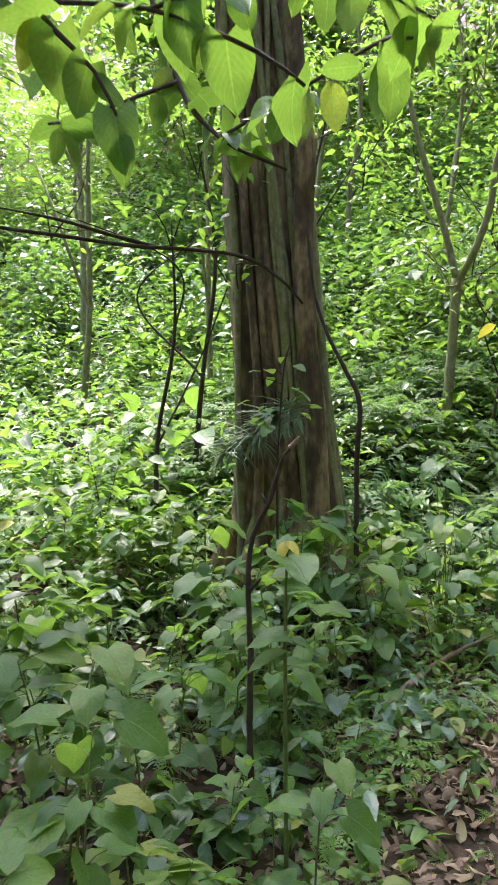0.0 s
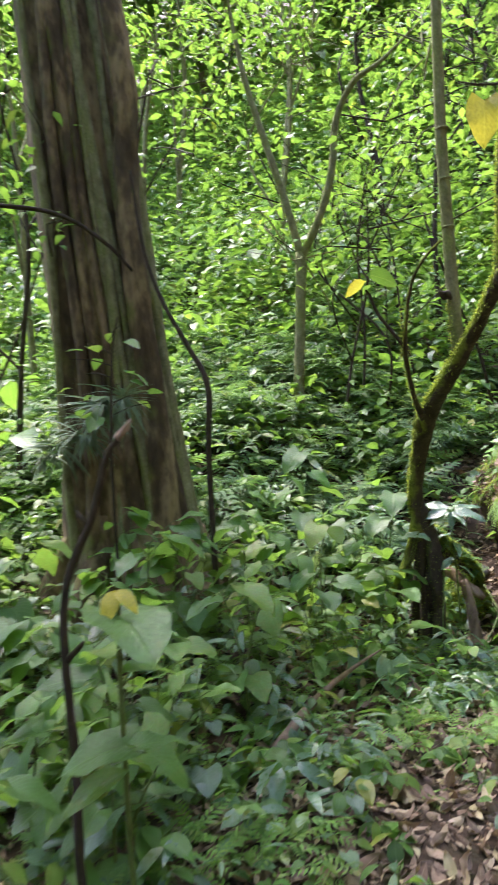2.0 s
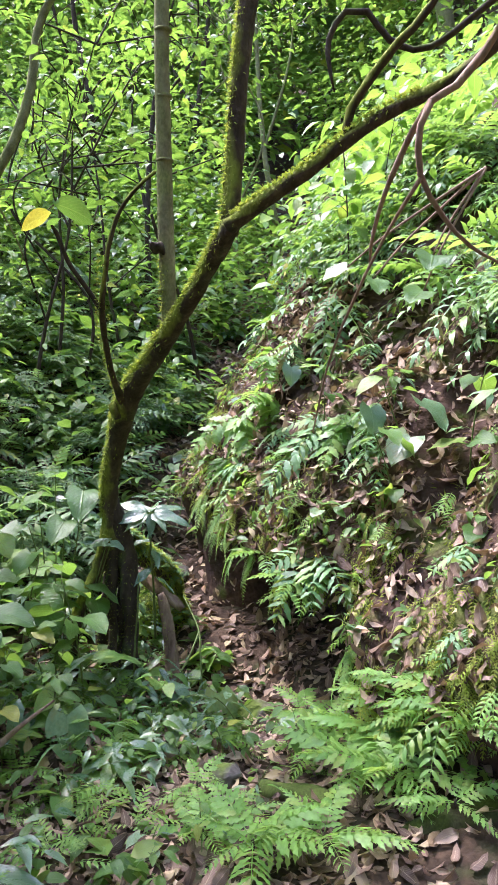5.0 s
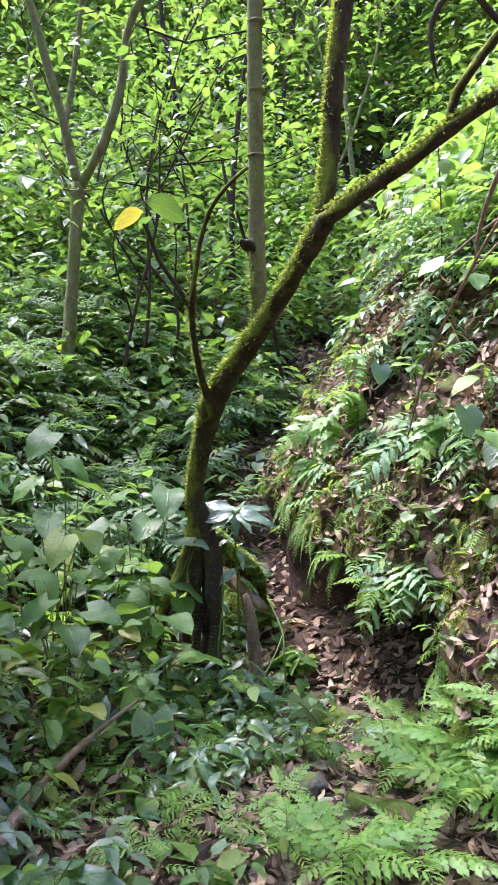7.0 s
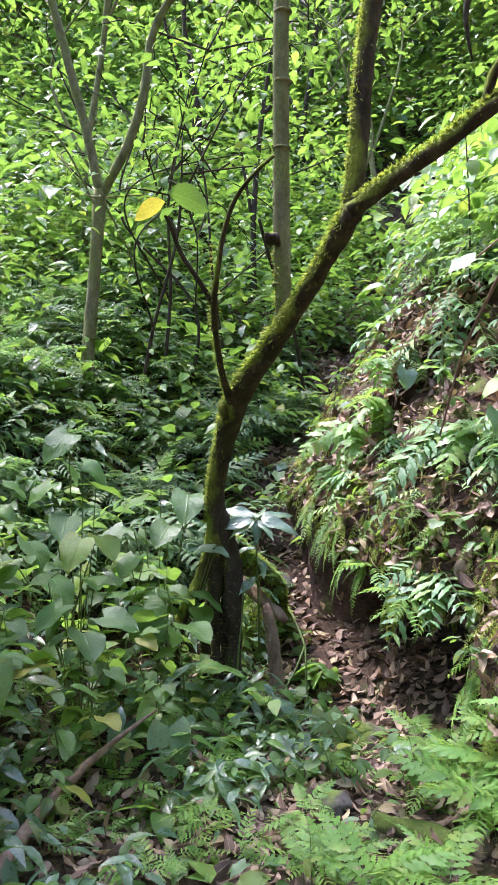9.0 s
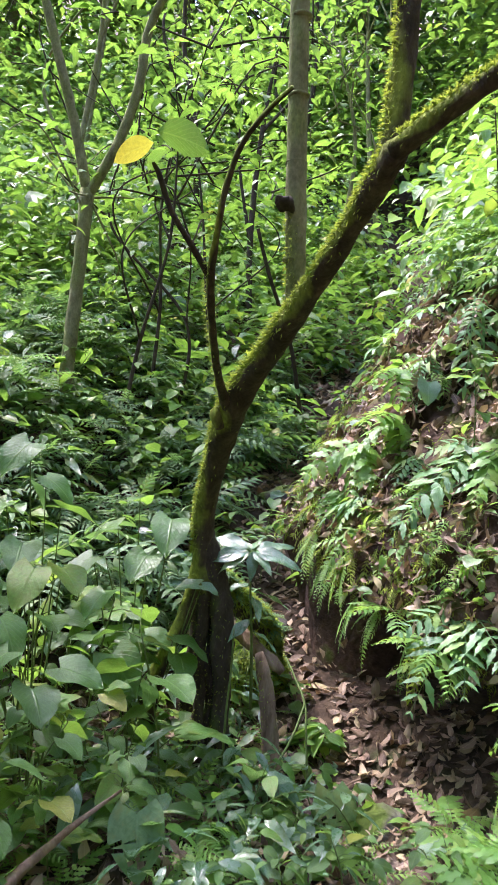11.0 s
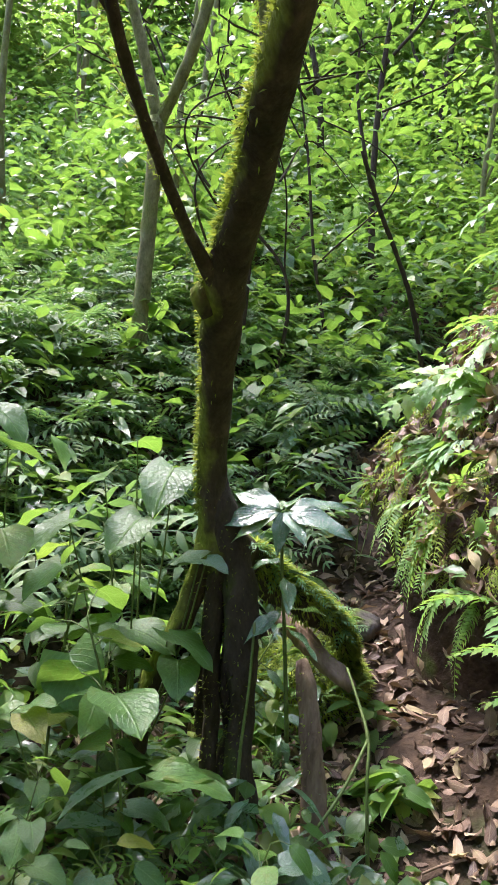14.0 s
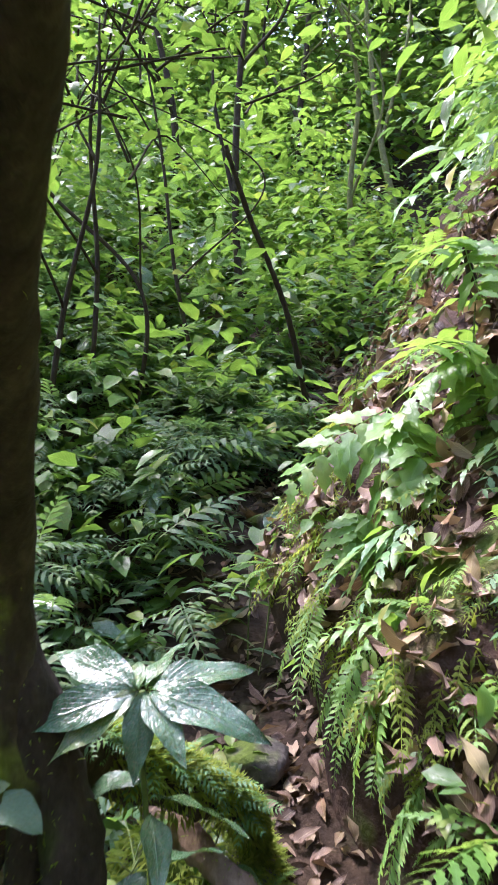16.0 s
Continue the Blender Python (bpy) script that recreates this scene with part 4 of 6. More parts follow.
# ---- undergrowth on the slopes, far enough to be one mass ----
def thicket(name, n, box, seed, mat, tmpl, leaf, height, per, keep, label):
    g = np.random.default_rng(seed)
    x, y = g.uniform(box[0], box[1], n), g.uniform(box[2], box[3], n)
    clump = np.sin(1.3 * x + 0.7 * y + seed) + np.sin(1.9 * y - 1.1 * x + 2 * seed) + np.sin(3.1 * x + 2.3 * y)
    ok = keep(x, y) & (clump + g.normal(0, 0.8, n) > (-1.2 if height > 0.4 else -9))
    x, y = x[ok], y[ok]
    z = ground_z(x, y)
    pos, az, tl, rl, sz = [], [], [], [], []
    m = len(x)
    hgt = height * g.uniform(0.35, 1.15, m)
    big_leaf = np.exp(g.normal(0, 0.28, m))
    for _ in range(per):
        q = g.uniform(0.15, 1, m) ** 0.7
        a = g.uniform(0, 6.28, m)
        rr = g.uniform(0.02, 0.28, m) * hgt * 1.2
        pos.append(np.stack([x + rr * np.cos(a), y + rr * np.sin(a), z + q * hgt], -1))
        az.append(a), tl.append(g.normal(-0.1, 0.3, m)), rl.append(g.normal(0, 0.3, m)), sz.append(leaf * big_leaf * g.uniform(0.6, 1.35, m))
    v, f, uv = laid(tmpl, np.concatenate(pos), np.concatenate(az), np.concatenate(tl), np.concatenate(rl), np.concatenate(sz))
    ob = new(name, mesh_of(name, v, f, mat, uv))
    return tagged(ob, label, "undergrowth", kind="stuff")


edge_x = lambda y: np.interp(y, E2[:, 1], E2[:, 0])
in_cone = lambda x, y: (x > -1.3 * (y + 3)) & (x < edge_x(y) + 0.1)
off_tree = lambda x, y: np.hypot(x - BT[0], y - BT[1]) > 0.75
gully = lambda x, y: np.abs(x - edge_x(y) + 0.2) > 0.42 + 0.2 * np.sin(3 * y) + 0.3 * step01(y, 6, 8)
thicket("slope_undergrowth", 2000, (-14, 1.2, 4.9, 9.5), 21, M_SHADE, T_SMALLL, 0.15, 0.45, 11, lambda x, y: in_cone(x, y) & off_tree(x, y) & gully(x, y), "dense dark green undergrowth of narrow-leaved seedlings on the slope")
thicket("slope_undergrowth", 2000, (-14, 1.2, 4.9, 9.5), 22, M_BROAD, T_SMALL, 0.13, 0.6, 10, lambda x, y: in_cone(x, y) & off_tree(x, y) & gully(x, y), "dense green undergrowth of broad-leaved shrubs on the slope")
thicket("slope_undergrowth", 420, (-12, 1.0, 6.8, 9.8), 29, M_SUNNY, T_SMALL, 0.15, 1.4, 12, lambda x, y: in_cone(x, y) & off_tree(x, y) & gully(x, y), "light green young shrubs on the slope")
thicket("hill_undergrowth", 3400, (-20, 3, 9.5, 17), 23, M_BROAD, T_KITE, 0.145, 0.9, 18, lambda x, y: in_cone(x, y) & gully(x, y), "green thicket of shrubs covering the hillside")
thicket("hill_undergrowth", 1100, (-20, 3, 9, 18), 40, M_SHADE, T_KITE, 0.165, 1.9, 20, lambda x, y: in_cone(x, y) & gully(x, y), "dark green shrubs on the hillside")
thicket("hill_undergrowth", 1300, (-20, 3, 9, 18), 24, M_SUNNY, T_KITE, 0.155, 2.0, 22, lambda x, y: in_cone(x, y) & gully(x, y), "sunlit thicket of young shrubs on the hillside")
thicket("hill_undergrowth", 1100, (-20, 6, 12.5, 19), 30, M_SUNNY, T_KITE, 0.18, 3.2, 30, lambda x, y: (x > -1.3 * (y + 3)) & (np.abs(x - edge_x(y) + 0.2) > 0.9), "tall sunlit saplings and shrubs on the hillside")
thicket("far_undergrowth", 1200, (-34, 14, 17, 38), 41, M_BROAD, T_KITE, 0.3, 3.4, 16, lambda x, y: x > -1.3 * (y + 3), "green thicket far up the hillside")
thicket("far_undergrowth", 1800, (-34, 14, 17, 38), 25, M_SUNNY, T_KITE, 0.3, 3.6, 16, lambda x, y: x > -1.3 * (y + 3), "sunlit thicket far up the hillside")
thicket("left_undergrowth", 1400, (-12, -2.9, 1.2, 5.4), 26, M_BROAD, T_SMALL, 0.12, 0.6, 12, lambda x, y: off_tree(x, y) & (x > -1.5 * (y + 3.5)), "green broad-leaved undergrowth beneath the trees")
thicket("left_undergrowth", 600, (-12, -3.2, 2.5, 5.4), 37, M_SUNNY, T_SMALL, 0.13, 1.5, 12, lambda x, y: off_tree(x, y) & (x > -1.5 * (y + 3.5)), "light green shrubs beneath the trees")
thicket("seedlings", 620, (-3.2, 0.9, -0.2, 5.3), 27, M_BROAD, T_MID, 0.08, 0.2, 7, lambda x, y: (x < edge_x(y) - 0.1) & off_tree(x, y) & ((np.abs(x - 0.2) > 0.35) | (y > 2.2)) & ~((x > -0.05) & (y < 3.1)), "small green seedlings on the forest floor")
thicket("seedlings", 420, (-3.0, 0.5, 0.4, 5.3), 28, M_SHADE, T_MIDL, 0.11, 0.25, 7, lambda x, y: (x < edge_x(y) - 0.3) & off_tree(x, y) & ((np.abs(x - 0.2) > 0.5) | (y > 2.6)) & ~((x > 0.05) & (y < 3.3)), "small dark seedlings on the forest floor")


def sprig_mass(name, pos, g, per, tmpl, mat, size, rise, label, category="ferns", az=None):
    """Rosettes of small pinnate leaves at the given points."""
    m = len(pos)
    k = m * per
    hd = g.uniform(0, 6.28, k) if az is None else az + g.normal(0, 0.8, k)
    big_one = np.tile(np.exp(g.normal(0, 0.25, m)), per)
    v, f, uv = laid(tmpl, np.tile(pos, (per, 1)) + g.normal(0, 0.02, (k, 3)), hd, g.normal(rise, 0.3, k), g.normal(0, 0.3, k), size * big_one * g.uniform(0.6, 1.25, k))
    return tagged(new(name, mesh_of(name, v, f, mat, uv)), label, category, kind="stuff")


def sown(n, box, seed, keep, lift):
    g = np.random.default_rng(seed)
    x, y = g.uniform(box[0], box[1], n), g.uniform(box[2], box[3], n)
    ok = keep(x, y)
    x, y = x[ok], y[ok]
    return np.stack([x, y, ground_z(x, y) + g.uniform(0.1, 1, len(x)) * lift], -1), g


sprig_mass("slope_ferns", *sown(900, (-6, 1.0, 4.6, 9.5), 71, lambda x, y: in_cone(x, y) & off_tree(x, y) & gully(x, y), 0.5), 6, T_SPRIG, M_SLOPEFERN, 0.33, 0.15, "blue-green feathery ferns massed on the slope")
sprig_mass("floor_herbs", *sown(220, (-2.6, 0.6, 0.6, 3.5), 73, lambda x, y: (x < edge_x(y) - 0.3) & ((np.abs(x - 0.2) > 0.4) | (y > 2.4)), 0.12), 6, T_SPRIG, M_FERN, 0.12, 0.25, "tiny feathery green herbs on the forest floor", "herbs")
thicket("gully_undergrowth", 420, (0.2, 4.5, 8.5, 17), 48, M_SHADE, T_SMALL, 0.12, 0.5, 10, lambda x, y: np.abs(x - edge_x(y)) < 1.3, "low green herbs in the upper gully")
thicket("gully_undergrowth", 300, (0.2, 5, 10, 17), 49, M_SUNNY, T_SMALL, 0.14, 1.3, 14, lambda x, y: np.abs(x - edge_x(y)) < 1.6, "light green shrubs in the upper gully")
thicket("far_undergrowth", 800, (-12, 14, 17, 30), 47, M_SUNNY, T_KITE, 0.3, 5.5, 20, lambda x, y: x > -1.3 * (y + 3), "tall sunlit thicket far up the hillside")


# ---- leaf litter ----
def litter(name, pos, nrm, seed, tmpl, size, label):
    g = np.random.default_rng(seed)
    n = len(pos)
    d = g.normal(0, 1, (n, 3))
    d -= (d * nrm).sum(1)[:, None] * nrm
    d += nrm * g.normal(0.05, 0.24, n)[:, None]
    d /= np.linalg.norm(d, axis=1)[:, None]
    v, f, uv = laid(tmpl, pos + nrm * g.uniform(0.004, 0.03, n)[:, None], np.arctan2(d[:, 1], d[:, 0]), np.arcsin(np.clip(d[:, 2], -1, 1)), g.normal(0, 0.5, n), g.uniform(0.4, 1.5, n) * size)
    return tagged(new(name, mesh_of(name, v, f, M_LITTER, uv)), label, "leaf litter", kind="stuff")


def on_ground(n, box, seed, keep=lambda x, y: x < 99):
    g = np.random.default_rng(seed)
    x, y = g.uniform(box[0], box[1], n), g.uniform(box[2], box[3], n)
    ok = keep(x, y)
    x, y = x[ok], y[ok]
    e = 0.03
    nrm = np.stack([-(ground_z(x + e, y) - ground_z(x - e, y)) / (2 * e), -(ground_z(x, y + e) - ground_z(x, y - e)) / (2 * e), np.ones(len(x))], -1)
    return np.stack([x, y, ground_z(x, y)], -1), nrm / np.linalg.norm(nrm, axis=1)[:, None]


fade = lambda sd: (lambda x, y: np.random.default_rng(sd).uniform(0, 1, len(x)) < np.exp(-(np.maximum(0, np.hypot((x + 0.9) / 1.1, (y - 2.4) / 1.4) - 2.0) / 1.2) ** 2) + 0.12)
litter("leaf_litter", *on_ground(15000, (-7.5, 3.0, -7.0, 6.5), 31, fade(1)), 31, T_DEAD, 0.075, "brown dead leaves strewn on the forest floor")
litter("leaf_litter", *on_ground(9000, (-7.5, 3.0, -7.0, 6.5), 32, fade(2)), 32, T_DEAD2, 0.085, "brown dead leaves strewn on the forest floor")
thicket("rear_undergrowth", 420, (-12, 8, -14, -1.4), 38, M_BROAD, T_SMALL, 0.13, 0.55, 12, lambda x, y: (np.hypot(x - 0.6, y + 1.8) > 1.0), "green broad-leaved undergrowth beneath the trees")
thicket("rear_undergrowth", 260, (-9, -2.6, -2.0, 1.6), 39, M_BROAD, T_SMALL, 0.13, 0.55, 12, lambda x, y: x < 9, "green broad-leaved undergrowth beneath the trees")
litter("leaf_litter", *on_ground(4200, (-1.0, 0.95, 1.2, 4.4), 42), 42, T_DEAD2, 0.058, "brown dead leaves strewn on the forest floor")
litter("leaf_litter", *on_ground(1500, (-0.9, 0.9, -0.8, 1.4), 43), 43, T_DEAD, 0.06, "brown dead leaves strewn on the forest floor")
litter("leaf_litter", *on_ground(6500, (-1.0, 2.4, 4.5, 15), 33, lambda x, y: np.abs(x - edge_x(y) + 0.2) < 0.8), 33, T_DEAD, 0.08, "brown dead leaves lying in the gully")
litter("leaf_litter", *on_ground(5000, (-0.6, 3.4, 7, 16), 44, lambda x, y: np.abs(x - edge_x(y) + 0.2) < 0.9), 44, T_DEAD2, 0.13, "brown dead leaves lying in the gully")
for sd, n, h0, h1, tm, sz in ((34, 8000, 0.2, 0.64, T_DEAD, 0.058), (35, 6500, 0.22, 0.64, T_DEAD2, 0.062), (36, 500, 0.0, 0.2, T_DEAD, 0.06), (45, 900, 0.26, 0.64, T_DEAD2, 0.1)):
    p, nrm, _ = on_bank(n, -0.5, 9.0, h0, h1, sd)
    litter("bank_litter", p, nrm, sd, tm, sz, "brown dead leaves caught on the earth bank")


# ---- plants near the path ----
def stalked(name, label, category, leaves, height, n, leaf, seed, lean=0.25, kind_stem=M_STEM, stalk=0.10, tilt=-0.12, whorl=False, group=""):
    """An upright plant: bent stem, stalks, and single leaves up its length."""
    g = np.random.default_rng(seed)
    t = thing(name, (0, 0, 0), label, category, group)
    dx, dy = g.normal(0, lean * height, 2)
    stem = [(0, 0, -0.03, 0.006), (dx * 0.2, dy * 0.2, height * 0.4, 0.005), (dx * 0.6, dy * 0.6, height * 0.75, 0.004), (dx, dy, height, 0.0025)]
    tubes = [tube(stem, 6, 0.06, 0.1)]
    line = smooth_line(stem, 0.02)
    for i in range(n):
        q = g.uniform(0.3, 1.0) if not whorl else g.uniform(0.93, 1.0)
        b = line[min(len(line) - 1, int(q * len(line)))][:3]
        a = i * 2.4 + g.normal(0, 0.3)
        st = stalk * g.uniform(0.5, 1.3)
        e = b + np.array((math.cos(a) * st, math.sin(a) * st, st * g.uniform(0.1, 0.8)))
        tubes.append(tube([(*b, 0.0025), (*(b * 0.5 + e * 0.5 + (0, 0, 0.012)), 0.002), (*e, 0.0018)], 4, 0.05, 0.0, cap=False))
        me = leaves[int(g.integers(len(leaves)))]
        part("leaf", me, t, m=turned(a + g.normal(0, 0.25), g.normal(tilt, 0.22), g.normal(0, 0.25), e, leaf * g.uniform(0.55, 1.35)))
    v, f, uv = joined(tubes)
    part("stem", mesh_of("stem", v, f, kind_stem, uv), t)
    return t


def fern(name, label, mesh, n, size, seed, spread=1.0, rise=0.4, group="ferns"):
    g = np.random.default_rng(seed)
    t = thing(name, (0, 0, 0), label, "fern", group)
    for i in range(n):
        a = spread * (i - (n - 1) / 2) * 6.28 / n + g.normal(0, 0.2)
        part("frond", mesh, t, m=turned(a, g.normal(rise, 0.2), g.normal(0, 0.25), (0.01 * math.cos(a), 0.01 * math.sin(a), 0.0), size * g.uniform(0.7, 1.2)))
    v, f, uv = tube([(0, 0, -0.04, 0.014), (0, 0, 0.02, 0.01)], 6, 0.03, 0.2)
    part("crown", mesh_of("crown", v, f, M_DARKBARK, uv), t)
    return t


def put(ob, x, y, rz, s=1.0, z=None, first=[set()]):
    m = pose(x, y, gz(x, y) if z is None else z, 0, 0, rz) @ Matrix.Scale(s, 4)
    if ob.name in first[0]:
        return copy_thing(ob, m)
    first[0].add(ob.name)
    ob.matrix_basis = m
    return ob


HEARTS = [stalked("heart_leaf_plant", "upright plant with large green heart-shaped leaves", "plant", [L_HEART, L_HEART2, L_SUNHEART] if i == 0 else [L_HEART, L_HEART2], 0.62 + 0.1 * i, 9 + i, 0.15, 400 + i, 0.18, group="heart-leaved plants") for i in range(4)]
LOWS = [stalked("broad_leaf_plant", "low plant with broad green oval leaves", "plant", [L_OVALW, L_OVAL, L_SHADEHEART], 0.30 + 0.06 * i, 8, 0.13, 420 + i, 0.25, group="broad-leaved plants") for i in range(4)]
LANCES = [stalked("narrow_leaf_plant", "sparse plant with narrow dark green leaves", "plant", [L_LANCE, L_OVAL], 0.4 + 0.08 * i, 10, 0.14, 440 + i, 0.25, group="narrow-leaved plants") for i in range(3)]
LACES = [fern("lace_fern", "bright green feathery fern", L_FERN, 5 + i, 0.44, 460 + i, 1.0, 0.55) for i in range(3)]
BFERN = [fern("bank_fern", "glossy blue-green fern hanging from the bank", L_BANKF, 3 + i, 0.5, 470 + i, 0.3, -0.25, "bank ferns") for i in range(3)]
LFERN = [fern("sword_fern", "narrow green sword fern", L_LONGF, 6 + i, 0.4, 480 + i) for i in range(2)]
SHRUBS = [stalked("woody_shrub", "leggy shrub with green oval leaves on a dark stem", "shrub", [L_OVAL, L_OVALW, L_SUN], 1.0 + 0.15 * i, 16, 0.12, 490 + i, 0.15, M_DARKBARK, group="woody shrubs") for i in range(3)]

WAY = np.array([p[1][:2] for p in PATH])
g = np.random.default_rng(77)


def clear(x, y, d):
    a, b = WAY[:-1], WAY[1:]
    ab = b - a
    t = np.clip((((x, y) - a) * ab).sum(1) / ((ab * ab).sum(1) + 1e-9), 0, 1)
    return np.hypot(*(((x, y) - a) - ab * t[:, None]).T).min() > d


for ob, x, y in zip(SHRUBS + LANCES, (-4.2, -4.8, -3.5, -1.2, -1.6, -0.9), (3.6, 4.8, 5.3, 2.3, 4.7, 4.6)):
    put(ob, x, y, 40 * x)
# heart-leaved plants beside the mossy tree
for x, y, i, s in ((-0.88, 3.45, 0, 1.15), (-0.72, 3.75, 1, 1.0), (-0.98, 3.65, 2, 0.9), (-0.62, 4.2, 3, 0.9), (-1.25, 3.3, 1, 1.0), (-0.7, 3.2, 3, 0.72), (-1.15, 3.9, 0, 1.0), (-0.55, 3.75, 2, 0.75), (-0.95, 4.3, 1, 1.0), (-1.55, 3.6, 3, 0.9), (-0.5, 3.4, 2, 0.6), (-1.0, 3.1, 2, 0.7),
                   (-0.6, 2.95, 1, 0.55), (-0.75, 3.0, 0, 0.6), (-1.3, 2.9, 3, 0.7), (-0.45, 3.15, 3, 0.5), (-1.35, 3.6, 2, 1.0), (-1.7, 3.2, 0, 0.9), (-1.5, 4.1, 1, 1.0)):
    put(HEARTS[i], x, y, g.uniform(0, 360), s)
# large leaves beside the start of the path
for x, y, i, s in ((-0.36, -0.95, 3, 0.72), (-0.42, -0.45, 1, 0.55), (-0.55, -0.25, 2, 0.55), (-0.22, 0.0, 0, 0.45), (-0.66, -0.75, 2, 0.9), (-0.8, -0.3, 3, 0.85), (-0.35, 0.25, 1, 0.7)):
    put(HEARTS[i], x, y, g.uniform(0, 360), s)
# the tangle in front of the fluted tree
for k in range(225):
    x, y = g.uniform(-3.4, 0.0), g.uniform(-0.2, 3.6)
    if not clear(x, y, 0.62) or math.hypot(x - BT[0], y - BT[1]) < 0.85 or (x > -0.95 and y > 1.9):
        continue
    if y < 1.2 and g.uniform() < 0.3:
        continue
    near = not clear(x, y, 1.1)
    put([HEARTS, LOWS, LOWS, HEARTS, LOWS, LANCES, HEARTS, LOWS][k % 8][k % 3], x, y, g.uniform(0, 360), g.uniform(0.75, 1.2) * (0.5 if near else 0.92))
for k in range(90):
    x, y = g.uniform(-1.9, 0.2), g.uniform(1.6, 4.6)
    if not clear(x, y, 0.5) or math.hypot(x + 0.27, y - 3.98) < 0.25 or (x > -0.95 and y < 2.6):
        continue
    put([LOWS, LACES, LFERN, LANCES, LACES, LFERN][k % 6][k % 2], x, y, g.uniform(0, 360), g.uniform(0.5, 0.9))
for k in range(46):
    x, y = g.uniform(-3.4, 0.2), g.uniform(4.4, 7.0)
    if x > edge_x(y) - 0.35 or math.hypot(x - BT[0], y - BT[1]) < 0.9:
        continue
    put([LOWS, LANCES, LFERN, HEARTS, LOWS][k % 5][k % 2], x, y, g.uniform(0, 360), g.uniform(0.6, 1.0))
for k in range(14):
    x, y = g.uniform(-5.5, -2.6), g.uniform(2.2, 5.5)
    if math.hypot(x - BT[0], y - BT[1]) < 0.9:
        continue
    put([HEARTS, LOWS, SHRUBS, LACES][k % 4][k % 3], x, y, g.uniform(0, 360), g.uniform(0.8, 1.2))
# low growth along the path itself
for k in range(64):
    x, y = (g.uniform(-0.7, 0.75), g.uniform(1.9, 3.3)) if k % 2 else (g.uniform(-0.6, 0.9), g.uniform(0.0, 2.0))
    if x > edge_x(y) - 0.15 or math.hypot(x + 0.27, y - 3.98) < 0.25:
        continue
    put([LOWS, LACES, LFERN, LANCES, LFERN][k % 5][k % 2], x, y, g.uniform(0, 360), g.uniform(0.3, 0.55))
# growth round the stilt roots
for x, y, ob, s in ((-0.36, 3.55, HEARTS[1], 0.95), (-0.12, 3.6, LOWS[0], 0.6), (-0.45, 3.62, LOWS[1], 0.75), (-0.2, 3.5, LFERN[0], 0.6), (-0.02, 3.45, LOWS[3], 0.6), (-0.32, 3.4, LOWS[1], 0.6), (0.12, 3.1, LOWS[0], 0.5), (0.3, 3.12, LANCES[0], 0.5), (0.4, 3.35, LFERN[1], 0.5), (0.02, 3.2, LACES[1], 0.5), (-0.3, 3.2, LACES[0], 0.6), (-0.5, 3.3, LFERN[0], 0.8), (-0.15, 3.05, LACES[2], 0.45), (0.22, 3.3, LOWS[3], 0.5), (-0.42, 2.75, LFERN[1], 0.6), (-0.55, 3.85, HEARTS[2], 0.7)):
    put(ob, x, y, g.uniform(0, 360), s)
# ferns at the near edge of the path
for x, y, s, rz in ((0.45, 2.4, 0.95, 30), (0.3, 2.5, 0.75, 100), (0.18, 2.75, 0.6, 190), (0.95, 3.0, 1.0, 200), (0.8, 2.75, 0.9, 90), (1.0, 2.8, 1.0, 40), (0.85, 2.9, 0.8, 150), (0.78, 3.15, 0.8, 200), (0.92, 2.6, 0.85, 120), (0.7, 3.35, 0.7, 170), (1.05, 2.35, 0.8, 140), (0.66, 2.95, 0.6, 220), (-0.55, 2.95, 0.5, 10), (-0.7, 3.05, 0.5, 60)):
    put(LACES[int(x * 100) % 3], x, y, rz, s, gz(x, y) + (0.10 if x > 0 else 0.02))
for x, y, s, rz in ((0.36, 2.3, 0.72, 60), (0.6, 2.34, 0.68, 10), (0.2, 2.45, 0.55, 130)):
    put(LACES[2], x, y, rz, s, gz(x, y) + 0.08)
# ferns rooted in the bank
for k, (y, h, s) in enumerate(((3.62, 0.48, 0.9), (3.45, 0.46, 0.8), (4.35, 0.34, 0.8), (4.5, 0.37, 0.7), (4.2, 0.40, 1.0), (4.05, 0.42, 1.1), (4.62, 0.30, 0.6), (2.6, 0.34, 0.9), (2.75, 0.42, 0.9),
                               (4.9, 0.52, 1.0), (4.6, 0.56, 1.1), (5.4, 0.5, 1.0), (5.9, 0.55, 1.1), (5.2, 0.6, 1.2), (5.6, 0.63, 1.2), (4.3, 0.6, 1.1), (6.4, 0.6, 1.2), (6.8, 0.5, 1.0), (4.0, 0.55, 1.0), (3.6, 0.52, 1.0), (7.4, 0.55, 1.2), (4.8, 0.66, 1.3), (5.7, 0.7, 1.3), (6.6, 0.68, 1.3), (3.9, 0.68, 1.2), (7.9, 0.64, 1.3))):
    i = int(np.abs(E2[:, 1] - y).argmin())
    p = bank_point(np.array([i]), np.array([h]))[0]
    put(BFERN[k % 3], p[0], p[1], 180 + g.normal(0, 35) + math.degrees(math.atan2(EN[i, 1], EN[i, 0])), s * g.uniform(0.55, 0.85), p[2] + 0.02)
for k in range(120):
    p, nrm, kk2 = on_bank(1, 2.2, 8.5, 0.22, 0.72, 900 + k)
    i = int(kk2[0])
    put([LFERN, LOWS, LANCES, LACES, LOWS, BFERN, LFERN][k % 7][k % 2], p[0, 0] - 0.02, p[0, 1], 180 + g.normal(0, 60), g.uniform(0.3, 0.65), p[0, 2])
